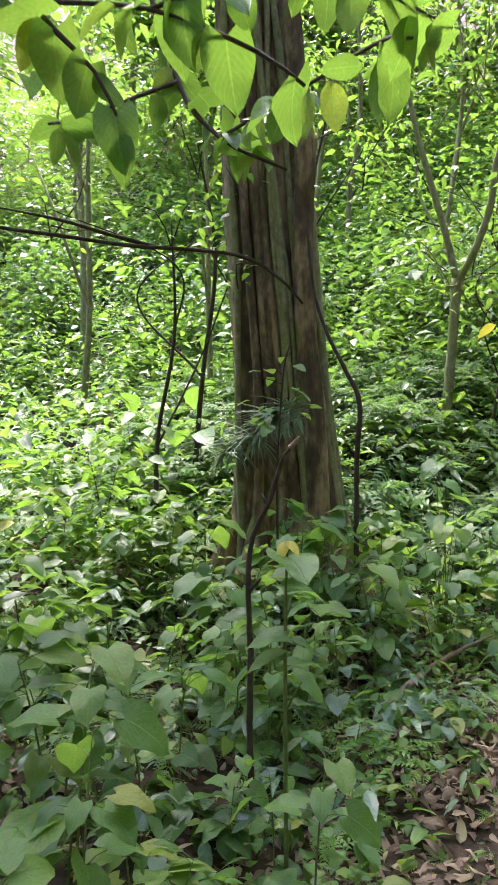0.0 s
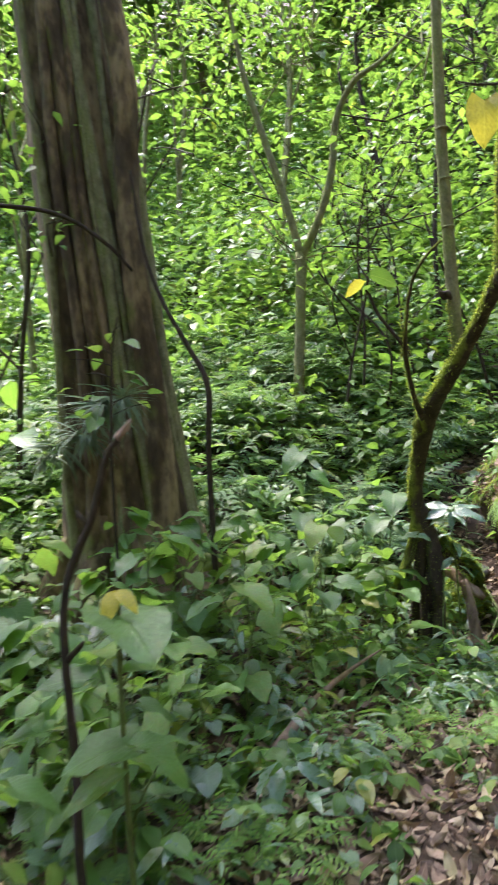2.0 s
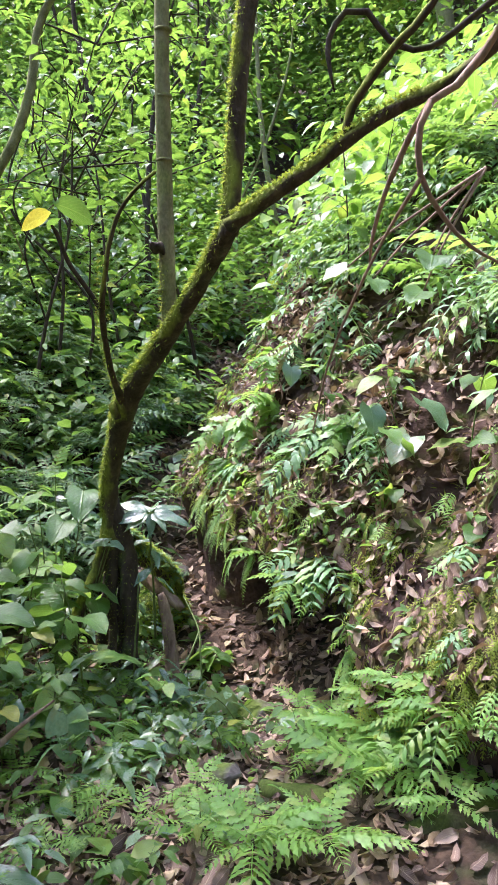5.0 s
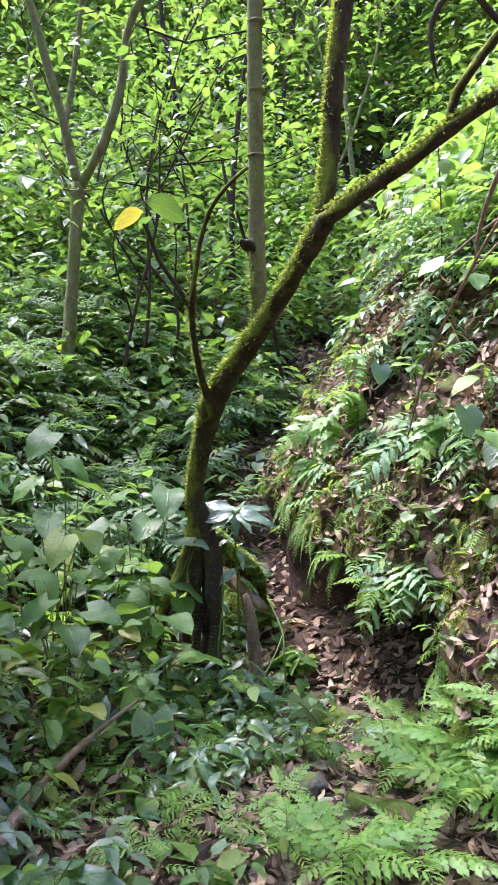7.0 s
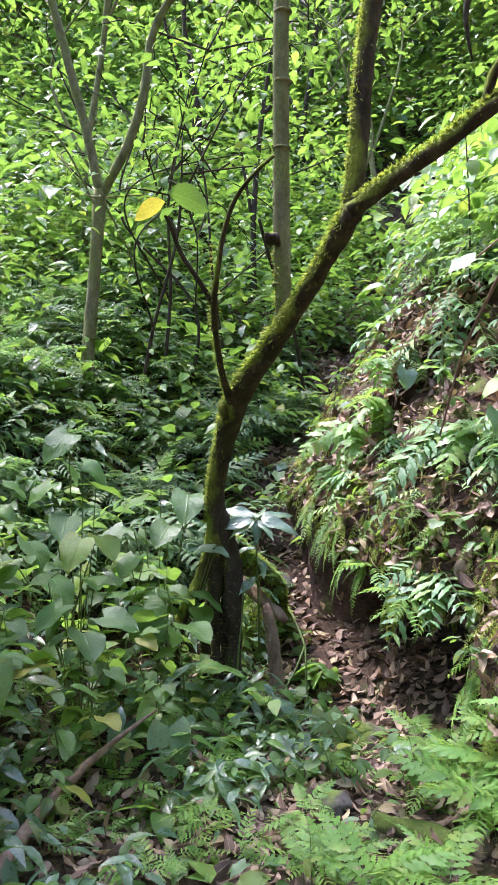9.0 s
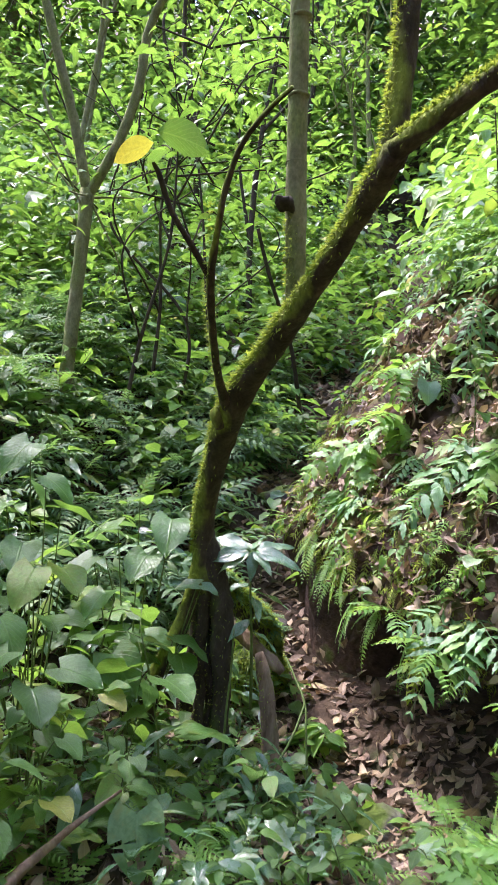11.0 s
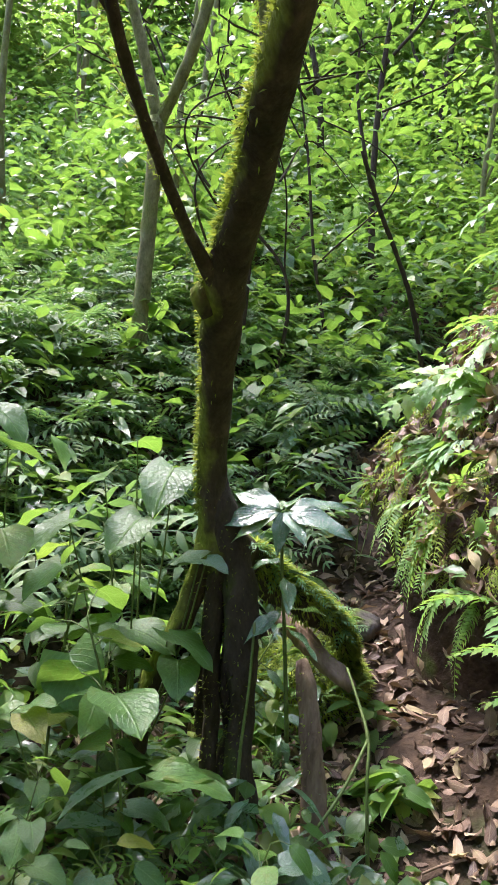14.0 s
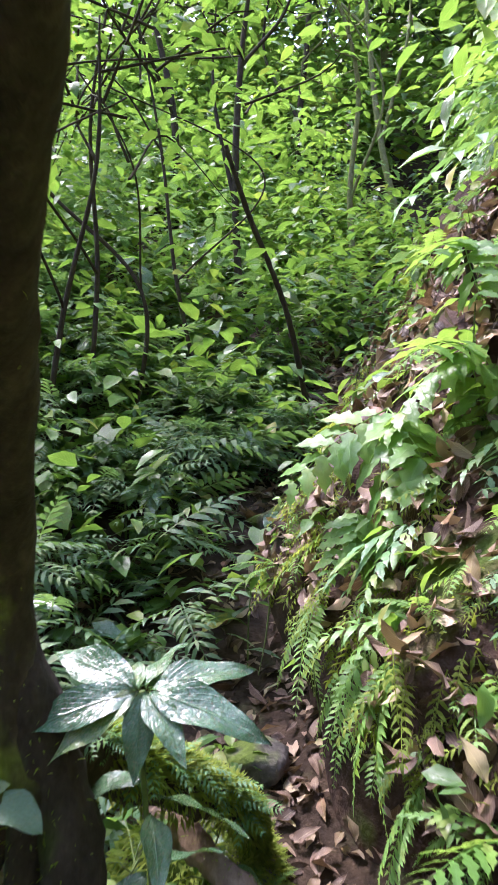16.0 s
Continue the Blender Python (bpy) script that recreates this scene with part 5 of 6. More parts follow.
for k in range(24):
    p, nrm, kk2 = on_bank(1, 4.2, 12, 0.6, 0.9, 1200 + k)
    put([HEARTS, SHRUBS, LFERN][k % 3][k % 2], p[0, 0], p[0, 1], g.uniform(0, 360), g.uniform(0.7, 1.1), p[0, 2] - 0.02)
def bank_thicket(n, y0, y1, h0, h1, per, tmpl, mat, leaf, out, seed, label):
    g = np.random.default_rng(seed)
    p, nrm, _ = on_bank(n, y0, y1, h0, h1, seed)
    pos = np.concatenate([p + nrm * g.uniform(0.01, 1.0, n)[:, None] * out + g.normal(0, 0.5 * out, (n, 3)) * (1, 1, 0.6) for _ in range(per)])
    m = len(pos)
    v, f, uv = laid(tmpl, pos, 3.6 + g.normal(0, 1.1, m), g.normal(-0.3, 0.35, m), g.normal(0, 0.4, m), leaf * g.uniform(0.5, 1.4, m))
    tagged(new("bank_undergrowth", mesh_of("bank_undergrowth", v, f, mat, uv)), label, "undergrowth", kind="stuff")


bank_thicket(200, 2.0, 6.5, 0.63, 0.8, 7, T_SMALL, M_BROAD, 0.085, 0.22, 61, "green broad-leaved undergrowth over the top of the bank")
bank_thicket(230, 2.0, 12, 0.63, 0.9, 8, T_SMALLL, M_SHADE, 0.11, 0.2, 62, "narrow-leaved undergrowth over the top of the bank")
bank_thicket(260, 5.0, 13, 0.62, 0.9, 14, T_SMALL, M_SUNNY, 0.14, 0.5, 63, "light green shrubs over the top of the bank")
bank_thicket(230, 2.6, 9, 0.2, 0.5, 6, T_SMALL, M_BROAD, 0.06, 0.06, 64, "small herbs rooted in the bank")
gg = np.random.default_rng(5)
p, nrm, _ = on_bank(14000, 2.4, 7.0, 0.2, 0.44, 51)
wet = np.sin(7 * p[:, 1] + 5 * p[:, 2]) + np.sin(13 * p[:, 2] - 4 * p[:, 1]) + gg.normal(0, 0.5, len(p)) > 0.1
p, nrm = p[wet], nrm[wet]
v, f, uv = laid(T_TUFT, p, np.arctan2(nrm[:, 1], nrm[:, 0]) + gg.normal(0, 0.8, len(p)), gg.normal(-0.2, 0.6, len(p)), gg.normal(0, 0.5, len(p)), gg.uniform(0.015, 0.05, len(p)))
tagged(new("bank_moss", mesh_of("bank_moss", v, f, M_MOSSBLADE, uv)), "yellow-green moss fringing the bank", "moss", kind="stuff")
sprig_mass("bank_herbs", on_bank(330, 2.4, 6.5, 0.22, 0.40, 75)[0], gg, 4, T_SPRIGN, M_MOSSBLADE, 0.11, -0.6, "fine yellow-green ferns hanging in the moss of the bank", "herbs", 3.7)
sprig_mass("bank_herbs", on_bank(110, 2.2, 8.0, 0.24, 0.55, 76)[0], gg, 4, T_SPRIG, M_FERN, 0.13, -0.4, "small green ferns hanging from the bank", "herbs", 3.7)
sprig_mass("hanging_ferns", on_bank(95, 2.2, 10, 0.6, 0.88, 77)[0] + np.array((-0.03, -0.03, 0.08)), gg, 6, T_SPRIGN, M_BANKFERN, 0.5, -0.25, "long green fern fronds drooping over the top of the bank", "ferns", 3.8)
sprig_mass("hanging_ferns", on_bank(70, 3.0, 11, 0.64, 0.9, 78)[0] + np.array((-0.03, -0.03, 0.15)), gg, 6, T_SPRIG, M_FERN, 0.42, -0.1, "bright green ferns on the top of the bank", "ferns", 3.8)

# bright feathery ferns at the foot of the bank, and broad leaves hanging above them
for k in range(18):
    p, nrm, kk2 = on_bank(1, 2.3, 3.7, 0.10, 0.27, 1500 + k)
    put(LACES[k % 3], p[0, 0] - 0.03, p[0, 1] - 0.03, g.uniform(0, 360), g.uniform(0.5, 0.85), p[0, 2] + 0.03)
for k, (y, h, s) in enumerate(((3.3, 0.40, 0.6), (3.6, 0.44, 0.65), (3.9, 0.47, 0.6), (4.3, 0.46, 0.5), (3.1, 0.46, 0.7), (3.45, 0.34, 0.5), (4.6, 0.44, 0.5), (4.0, 0.36, 0.45), (2.8, 0.40, 0.6), (4.9, 0.42, 0.5))):
    i = int(np.abs(E2[:, 1] - y).argmin())
    p = bank_point(np.array([i]), np.array([h]))[0]
    put([HEARTS, LOWS][k % 2][k % 4], p[0], p[1], g.uniform(0, 360), s, p[2] - 0.05)
# bright drooping ferns on the brow of the bank
L_BROW = leaf_mesh(frond(8, 0.75, 0.42, 0.35, 0.3), M_FERN)
for (x, y, z), n, s in (((0.45, 4.70, 1.38), 4, 0.33), ((0.64, 4.62, 1.52), 4, 0.34), ((0.36, 4.66, 1.12), 3, 0.22), ((0.80, 4.24, 1.27), 4, 0.34), ((1.02, 3.98, 1.42), 4, 0.36), ((0.62, 4.5, 1.75), 3, 0.3)):
    t = thing("brow_fern", (x, y, z), "bright green drooping fern with broad lobed fronds on the bank", "fern", "brow ferns")
    for i in range(n):
        part("frond", L_BROW, t, m=turned(-1.7 + 0.7 * (i - (n - 1) / 2) + g.normal(0, 0.15), g.normal(-0.45, 0.3), g.normal(0, 0.3), (0, -0.01, 0.02), s * g.uniform(0.8, 1.2)))
    v, f, uv = tube([(0.03, 0.06, -0.06, 0.012), (0.0, 0.0, 0.02, 0.008)], 6, 0.03, 0.2)
    part("crown", mesh_of("crown", v, f, M_DARKBARK, uv), t)

# the leathery plant beside the mossy tree
star = thing("leathery_plant", (-0.06, 3.98, 0.3), "young plant with a whorl of glossy blotched dark leaves", "plant")
limb(star, "stem", [(-0.04, 4.0, 0.2, 0.007), (-0.045, 3.97, 0.5, 0.006), (-0.06, 3.98, 0.78, 0.005), (-0.056, 3.98, 0.9, 0.005)], M_STEM, 7, 0.05, 0.08)
for az, tt, rr, s in ((2.75, 0.38, 0.6, 0.21), (0.3, 0.25, -0.5, 0.19), (-0.35, -0.12, -0.5, 0.22), (3.55, -0.1, 0.7, 0.2), (-1.5, -0.85, 0.2, 0.14), (1.3, 0.5, 0.4, 0.15), (-2.5, -0.35, 0.5, 0.17), (0.9, 0.1, -0.3, 0.16), (-0.9, -0.4, -0.2, 0.15), (2.1, 0.2, 0.3, 0.15)):
    part("leaf", L_STAR, star, m=turned(az, tt, rr, (0.004 + 0.012 * math.cos(az), 0.012 * math.sin(az), 0.6), s))

for az, tt, z, s in ((2.9, -0.2, 0.45, 0.16), (0.2, -0.25, 0.42, 0.17), (-1.2, -0.4, 0.4, 0.14), (-2.2, -0.3, 0.3, 0.15), (0.9, 0.0, 0.3, 0.15), (-0.5, -0.3, 0.25, 0.14)):
    part("leaf", L_STAR, star, m=turned(az, tt, 0.3, (0.01 + 0.012 * math.cos(az), 0.012 * math.sin(az), z), s))

# twig leaves and the hanging branch of yellow and green leaves
hang = thing("hanging_branch", (0.9, 1.5, 3.2), "thin brown branch hanging over the path with a yellow leaf", "branch")
limb(hang, "twig", [(0.9, 1.5, 3.2, 0.012), (0.6, 1.4, 2.75, 0.009), (0.42, 1.33, 2.47, 0.007), (0.3, 1.3, 2.42, 0.005), (0.2, 1.28, 2.44, 0.003)], M_DARKBARK, 7, 0.04, 0.15)


def hung(parent, me, pos, az, tilt, roll, size, label=""):
    b = np.array(parent.matrix_basis.translation)
    part("leaf", me, parent, label, turned(az, tilt, roll, np.array(pos) - b, size))


hung(hang, L_YELLOWHEART, (0.27, 1.3, 2.38), -1.7, -1.2, 0.2, 0.13, "yellow drying leaf")
hung(hang, L_SUNHEART, (0.36, 1.3, 2.43), -1.2, -0.8, 0.5, 0.15)
hung(hang, L_SUN, (0.45, 1.34, 2.5), 0.2, -0.3, 0.2, 0.17)
hung(hang, L_OVAL, (0.5, 1.36, 2.55), -0.6, -0.7, 0.3, 0.16)
dt = thing("drooping_twigs", (1.3, 2.0, 3.0), "bare grey twigs drooping over the path", "branch")
limb(dt, "twig", [(1.3, 2.0, 3.0, 0.013), (0.92, 1.9, 2.4, 0.011), (0.793, 1.9, 2.287, 0.010), (0.76, 1.95, 2.229, 0.008), (0.721, 2.1, 2.092, 0.007), (0.712, 2.2, 1.98, 0.005), (0.72, 2.25, 1.93, 0.003)], M_DEADWOOD, 7, 0.05, 0.15)
limb(dt, "twig", [(0.793, 1.9, 2.287, 0.009), (0.765, 1.9, 2.225, 0.009), (0.783, 1.95, 2.117, 0.008), (0.862, 2.0, 2.023, 0.007), (0.959, 2.05, 1.953, 0.006), (1.1, 2.1, 1.9, 0.003)], M_DEADWOOD, 7, 0.05, 0.15)
limb(dt, "twig", [(0.785, 1.95, 2.11, 0.006), (0.735, 2.1, 2.0, 0.005), (0.69, 2.3, 1.849, 0.005), (0.643, 2.5, 1.652, 0.004), (0.62, 2.7, 1.4, 0.003)], M_DEADWOOD, 6, 0.04, 0.15)
hung(dt, L_SUNHEART, (0.88, 1.88, 2.58), -0.5, -0.1, 0.6, 0.13)
hung(dt, L_SUN, (0.93, 1.9, 2.5), 0.1, -0.3, -0.5, 0.13)
tl = thing("twig_leaves", (-0.36, 2.9, 2.19), "three large leaves at the tip of a mossy twig, one yellow", "leaf")
hung(tl, L_YELLOW, (-0.34, 2.85, 2.22), 3.5, -0.45, -0.9, 0.14, "yellow leaf")
hung(tl, L_SUNOVAL, (-0.33, 2.84, 2.25), -0.25, -0.3, 0.95, 0.2)
hung(tl, L_SUN, (-0.3, 2.85, 2.2), 2.4, 0.1, 0.3, 0.1)

# leaves overhanging the start of the path
DZ = -0.2
over = thing("overhanging_branch", (-1.2, 0.5, 3.5), "leafy branch of bright green leaves hanging over the path", "branch")
limb(over, "twig", [(x, y, z + DZ, r) for x, y, z, r in [(-1.2, 0.5, 3.6, 0.014), (-0.85, 0.25, 2.95, 0.010), (-0.55, 0.05, 2.62, 0.007), (-0.35, 0.1, 2.5, 0.004)]], M_DARKBARK, 7, 0.05, 0.15)
limb(over, "twig", [(x, y, z + DZ, r) for x, y, z, r in [(-0.85, 0.25, 2.95, 0.008), (-0.95, -0.1, 2.72, 0.006), (-0.8, -0.4, 2.55, 0.004)]], M_DARKBARK, 6, 0.05, 0.15)
limb(over, "twig", [(x, y, z + DZ, r) for x, y, z, r in [(-0.55, 0.05, 2.62, 0.006), (-0.2, -0.2, 2.55, 0.005), (0.15, -0.5, 2.45, 0.004), (0.3, -0.75, 2.3, 0.003)]], M_DARKBARK, 6, 0.05, 0.15)
LV = np.random.default_rng(9)
for a, b, n, s0 in (((-1.2, 0.5, 3.6), (-0.85, 0.25, 2.95), 14, 0.16), ((-0.85, 0.25, 2.95), (-0.35, 0.1, 2.5), 24, 0.15), ((-0.85, 0.25, 2.95), (-0.95, -0.1, 2.72), 7, 0.15), ((-0.95, -0.1, 2.72), (-0.78, -0.4, 2.53), 14, 0.16), ((-0.55, 0.05, 2.62), (-0.2, -0.2, 2.55), 15, 0.15), ((-0.2, -0.2, 2.55), (0.15, -0.5, 2.42), 13, 0.14), ((0.15, -0.5, 2.42), (0.3, -0.75, 2.24), 5, 0.13)):
    for q in LV.uniform(0, 1, n):
        if LV.uniform() < 0.4:
            continue
        p = np.array(a) * (1 - q) + np.array(b) * q + (0, 0, DZ)
        hung(over, (L_SUN, L_SUNOVAL, L_SUNHEART)[int(LV.integers(3))], p, LV.uniform(0, 6.28), LV.normal(-0.45, 0.5), LV.normal(0, 0.6), s0 * LV.uniform(0.55, 1.0))

for ln in ([(-1.1, -0.3, 3.0, 0.012), (-0.6, -0.62, 2.5, 0.009), (-0.36, -0.84, 2.28, 0.006), (-0.25, -0.83, 2.16, 0.004), (-0.2, -0.81, 2.05, 0.003)],
           [(-0.6, -0.62, 2.5, 0.007), (-0.2, -0.74, 2.3, 0.005), (0.02, -0.72, 2.17, 0.004), (0.1, -0.7, 2.1, 0.003)],
           [(-0.2, -0.74, 2.3, 0.005), (0.12, -0.76, 2.26, 0.004), (0.28, -0.76, 2.16, 0.003), (0.35, -0.71, 2.12, 0.002)]):
    limb(over, "twig", ln, M_DARKBARK, 6, 0.05, 0.15)
    for q in smooth_line(ln, 0.02)[:, :3]:
        if q[2] < 2.36 and LV.uniform() < 0.36:
            hung(over, (L_SUN, L_SUNOVAL, L_SUN, L_SUNHEART)[int(LV.integers(4))], q, LV.uniform(0, 6.28), LV.normal(-0.75, 0.35), LV.normal(0, 0.5), LV.uniform(0.07, 0.125))

orange = thing("yellowing_plant", (-0.52, 0.4, 0.0), "tall plant with a large pale leaf and withered orange-yellow leaves", "plant")
limb(orange, "stem", [(-0.55, 0.45, 0.0, 0.008), (-0.54, 0.43, 0.6, 0.007), (-0.52, 0.4, 1.0, 0.005), (-0.5, 0.38, 1.16, 0.004)], M_STEM, 7, 0.06, 0.08)
for me, az, tt, rr, s, z in ((L_HEART, -0.7, -0.1, 0.1, 0.19, 1.12), (L_HEART2, 2.6, 0.0, 0.1, 0.15, 1.05), (L_YELLOW, -1.5, -0.6, 0.2, 0.08, 1.17), (L_YELLOW, -0.4, -0.4, -0.3, 0.07, 1.17), (L_YELLOW, -2.2, -0.8, 0.3, 0.06, 1.16), (L_OVALW, 1.0, 0.1, 0.0, 0.14, 1.0), (L_HEART, 3.6, -0.1, 0.2, 0.15, 0.85), (L_OVAL, -2.4, -0.2, 0.2, 0.15, 0.8)):
    hung(orange, me, (-0.51, 0.39, z), az, tt, rr, s)
climb = thing("layered_shrub", (-1.84, 2.85, 0.0), "slender shrub with flat layered pale green leaves", "shrub")
limb(climb, "stem", [(-1.84, 2.85, 0.1, 0.012), (-1.86, 2.83, 0.8, 0.010), (-1.84, 2.8, 1.4, 0.008), (-1.78, 2.78, 2.0, 0.006), (-1.72, 2.76, 2.18, 0.004)], M_DARKBARK, 7, 0.06, 0.1)
gc = np.random.default_rng(21)
for k in range(18):
    a, z = gc.uniform(0, 6.28), gc.uniform(1.62, 2.2)
    e = np.array((-1.80 + 0.25 * math.cos(a) * gc.uniform(0.2, 1), 2.79 + 0.2 * math.sin(a), z))
    hung(climb, (L_OVAL, L_OVALW)[k % 2], e, a, gc.normal(0.0, 0.2), gc.normal(0, 0.25), gc.uniform(0.1, 0.17))
for k in range(7):
    a, z = k * 0.9, 1.68 + 0.07 * k
    limb(climb, "stalk", [(-1.80, 2.79, z - 0.04, 0.004), (-1.80 + 0.12 * math.cos(a), 2.79 + 0.1 * math.sin(a), z, 0.003), (-1.80 + 0.24 * math.cos(a), 2.79 + 0.2 * math.sin(a), z + 0.01, 0.002)], M_DARKBARK, 5, 0.06, 0.1)

# fine roots hanging from the undercut
for k in range(34):
    gr = np.random.default_rng(700 + k)
    i = int(gr.choice(np.nonzero((E2[:, 1] > 2.4) & (E2[:, 1] < 5.2))[0]))
    q0 = bank_point(np.array([i]), np.array([gr.uniform(0.17, 0.36)]))[0]
    ln = gr.uniform(0.12, 0.4)
    o = -EN[i] * gr.uniform(0.01, 0.05)
    v, f, uv = tube([(*q0, 0.003), (q0[0] + o[0], q0[1] + o[1], q0[2] - ln * 0.5, 0.0025), (q0[0] + o[0] + gr.normal(0, 0.03), q0[1] + o[1] + gr.normal(0, 0.03), q0[2] - ln, 0.001)], 4, 0.06, 0.1, cap=False)
    part("root", mesh_of("root", v, f, M_DEADWOOD if k % 2 else M_STEM, uv), bank)

# sticks and logs
def stick(name, pts, mat, label, sides=9, seed=0):
    t = thing(name, pts[0][:3], label, "stick" if name == "stick" else "log")
    limb(t, "wood", pts, mat, sides, 0.04, 0.16, seed=seed)
    return t


stick("stick", [(-0.82, 0.68, 0.0, 0.0132), (-0.83, 0.68, 0.4, 0.0125), (-0.83, 0.69, 0.675, 0.0119), (-0.84, 0.69, 0.94, 0.0112), (-0.83, 0.71, 1.125, 0.0106), (-0.77, 0.75, 1.28, 0.0099), (-0.72, 0.77, 1.45, 0.0079), (-0.676, 0.79, 1.505, 0.0053)], M_DARKBARK, "dark broken sapling stick standing among leaves", seed=3)
st = bpy.data.objects["stick"]
limb(st, "broken_tip", [(-0.70, 0.78, 1.48, 0.0105), (-0.676, 0.79, 1.507, 0.009), (-0.66, 0.795, 1.53, 0.003)], M_DEADWOOD, 8, 0.01, 0.25, "pale splintered wood")
limb(st, "side_stub", [(-0.835, 0.69, 0.92, 0.009), (-0.79, 0.68, 0.96, 0.007), (-0.775, 0.68, 0.975, 0.003)], M_DARKBARK, 7, 0.02, 0.2)
limb(st, "side_stub", [(-0.78, 0.745, 1.26, 0.008), (-0.81, 0.74, 1.30, 0.005)], M_DARKBARK, 7, 0.02, 0.2)
stick("fallen_branch", [(-0.84, 1.9, -0.1, 0.034), (-0.80, 2.2, 0.0, 0.031), (-0.75, 2.5, 0.07, 0.025), (-0.67, 2.75, 0.13, 0.018), (-0.54, 2.95, 0.2, 0.010), (-0.42, 3.1, 0.25, 0.004)], M_DEADWOOD, "brown fallen branch lying among the leaves", seed=4)
stick("fallen_branch", [(0.38, 3.0, -0.12, 0.03), (0.5, 2.88, -0.07, 0.045), (0.68, 2.73, -0.04, 0.05), (0.8, 2.62, -0.05, 0.05), (0.88, 2.55, -0.1, 0.03)], M_DARKBARK, "rotting dark log half buried at the path edge", 12, 5)
stick("fallen_branch", [(0.84, 2.42, -0.04, 0.05), (1.0, 2.42, 0.02, 0.065), (1.2, 2.4, 0.08, 0.07), (1.5, 2.35, 0.2, 0.07)], M_DARKBARK, "thick dark root lying under the bank", 12, 6)
stick("curved_sapling", [(-1.45, 3.3, 0.2, 0.022), (-1.449, 3.3, 0.54, 0.02), (-1.443, 3.3, 1.35, 0.019), (-1.419, 3.3, 1.79, 0.018), (-1.525, 3.3, 2.036, 0.016), (-1.676, 3.3, 2.328, 0.014), (-1.785, 3.3, 2.664, 0.012), (-1.85, 3.3, 3.2, 0.008)], M_DARKBARK, "dark curved sapling stem beside the big trunk", seed=8)
stick("dead_sapling", [(0.25, 8.2, 1.6, 0.022), (0.12, 7.9, 2.3, 0.020), (-0.1, 7.6, 2.9, 0.018), (-0.22, 7.45, 3.3, 0.015)], M_DARKBARK, "leaning dead sapling above the gully", seed=7)
vine = thing("green_vine", (0.22, 3.95, -0.1), "thin green angular vine stems standing over the ground", "vine")
limb(vine, "stem", [(0.11, 4.23, 0.37, 0.004), (0.15, 4.15, 0.31, 0.005), (0.199, 4.04, 0.22, 0.006), (0.205, 3.95, 0.10, 0.005), (0.22, 3.88, -0.15, 0.006)], M_STEM, 6, 0.03, 0.08)
limb(vine, "stem", [(0.199, 4.04, 0.22, 0.005), (0.14, 3.9, 0.12, 0.005), (0.05, 3.75, 0.02, 0.005), (-0.05, 3.6, -0.08, 0.004)], M_STEM, 6, 0.03, 0.08)
limb(vine, "stem", [(-0.12, 3.9, 0.58, 0.004), (-0.125, 3.86, 0.4, 0.0045), (-0.14, 3.82, 0.2, 0.005), (-0.145, 3.8, -0.1, 0.005)], M_STEM, 6, 0.04, 0.12)
limb(vine, "stem", [(-0.1, 3.5, -0.1, 0.004), (0.1, 3.52, 0.06, 0.004), (0.28, 3.53, 0.05, 0.003), (0.4, 3.5, -0.1, 0.003)], M_STEM, 6, 0.04, 0.1)


def stone(x, y, r, seed, flat=0.6):
    g = np.random.default_rng(seed)
    bm = bmesh.new()
    bmesh.ops.create_icosphere(bm, subdivisions=3, radius=r)
    for w in bm.verts:
        w.co *= 1 + 0.35 * noise.noise(w.co * (1.6 / r) + Vector((seed, 0, 0))) + 0.1 * noise.noise(w.co * (5 / r))
        w.co.z *= flat
    me = bpy.data.meshes.new("stone")
    bm.to_mesh(me)
    bm.free()
    for p in me.polygons:
        p.use_smooth = True
    me.materials.append(M_STONE)
    ob = new("stone", me)
    ob.matrix_basis = pose(x, y, gz(x, y) + 0.25 * r, 0, 0, g.uniform(0, 360))
    return tagged(ob, "dark mossy stone in the gully", "stone", "stones in the gully")


for k, (x, y, r) in enumerate(((0.02, 5.3, 0.12), (0.3, 5.9, 0.16), (0.1, 6.9, 0.2), (0.55, 8.2, 0.25), (0.48, 3.6, 0.11), (0.3, 3.0, 0.07))):
    stone(x, y, r, k + 1)
mound = stone(-0.12, 4.85, 0.2, 33, 0.6)
mound["label"] = "mossy mound of earth behind the dead root"
gm = np.random.default_rng(8)
dirs = gm.normal(0, 1, (4000, 3)) * (1, 1, 0.6) + (0.1, -0.4, 0.5)
dirs /= np.linalg.norm(dirs, axis=1)[:, None]
mz = gz(-0.12, 4.8) + 0.075
v, f, uv = laid(T_TUFT, np.array((-0.12, 4.8, mz)) + dirs * (0.24, 0.24, 0.18), np.arctan2(dirs[:, 1], dirs[:, 0]) + gm.normal(0, 0.5, 4000), gm.normal(0.1, 0.5, 4000), gm.normal(0, 0.5, 4000), gm.uniform(0.015, 0.05, 4000))
tagged(new("mound_moss", mesh_of("mound_moss", v, f, M_MOSSBLADE, uv)), "yellow-green moss covering the mound", "moss", kind="stuff")
for x, y, s in ((-0.02, 4.55, 0.4), (0.08, 4.65, 0.45), (-0.12, 4.5, 0.35), (0.0, 4.75, 0.4)):
    put(LFERN[0], x, y, g.uniform(0, 360), s, mz + 0.05)
for x, y, s in ((0.12, 4.3, 0.4), (0.02, 4.25, 0.35), (0.18, 4.5, 0.4), (-0.05, 4.35, 0.4), (0.1, 4.0, 0.35), (0.16, 3.85, 0.4)):
    put([LFERN, LOWS][int(100 * s) % 2][0], x, y, g.uniform(0, 360), s)



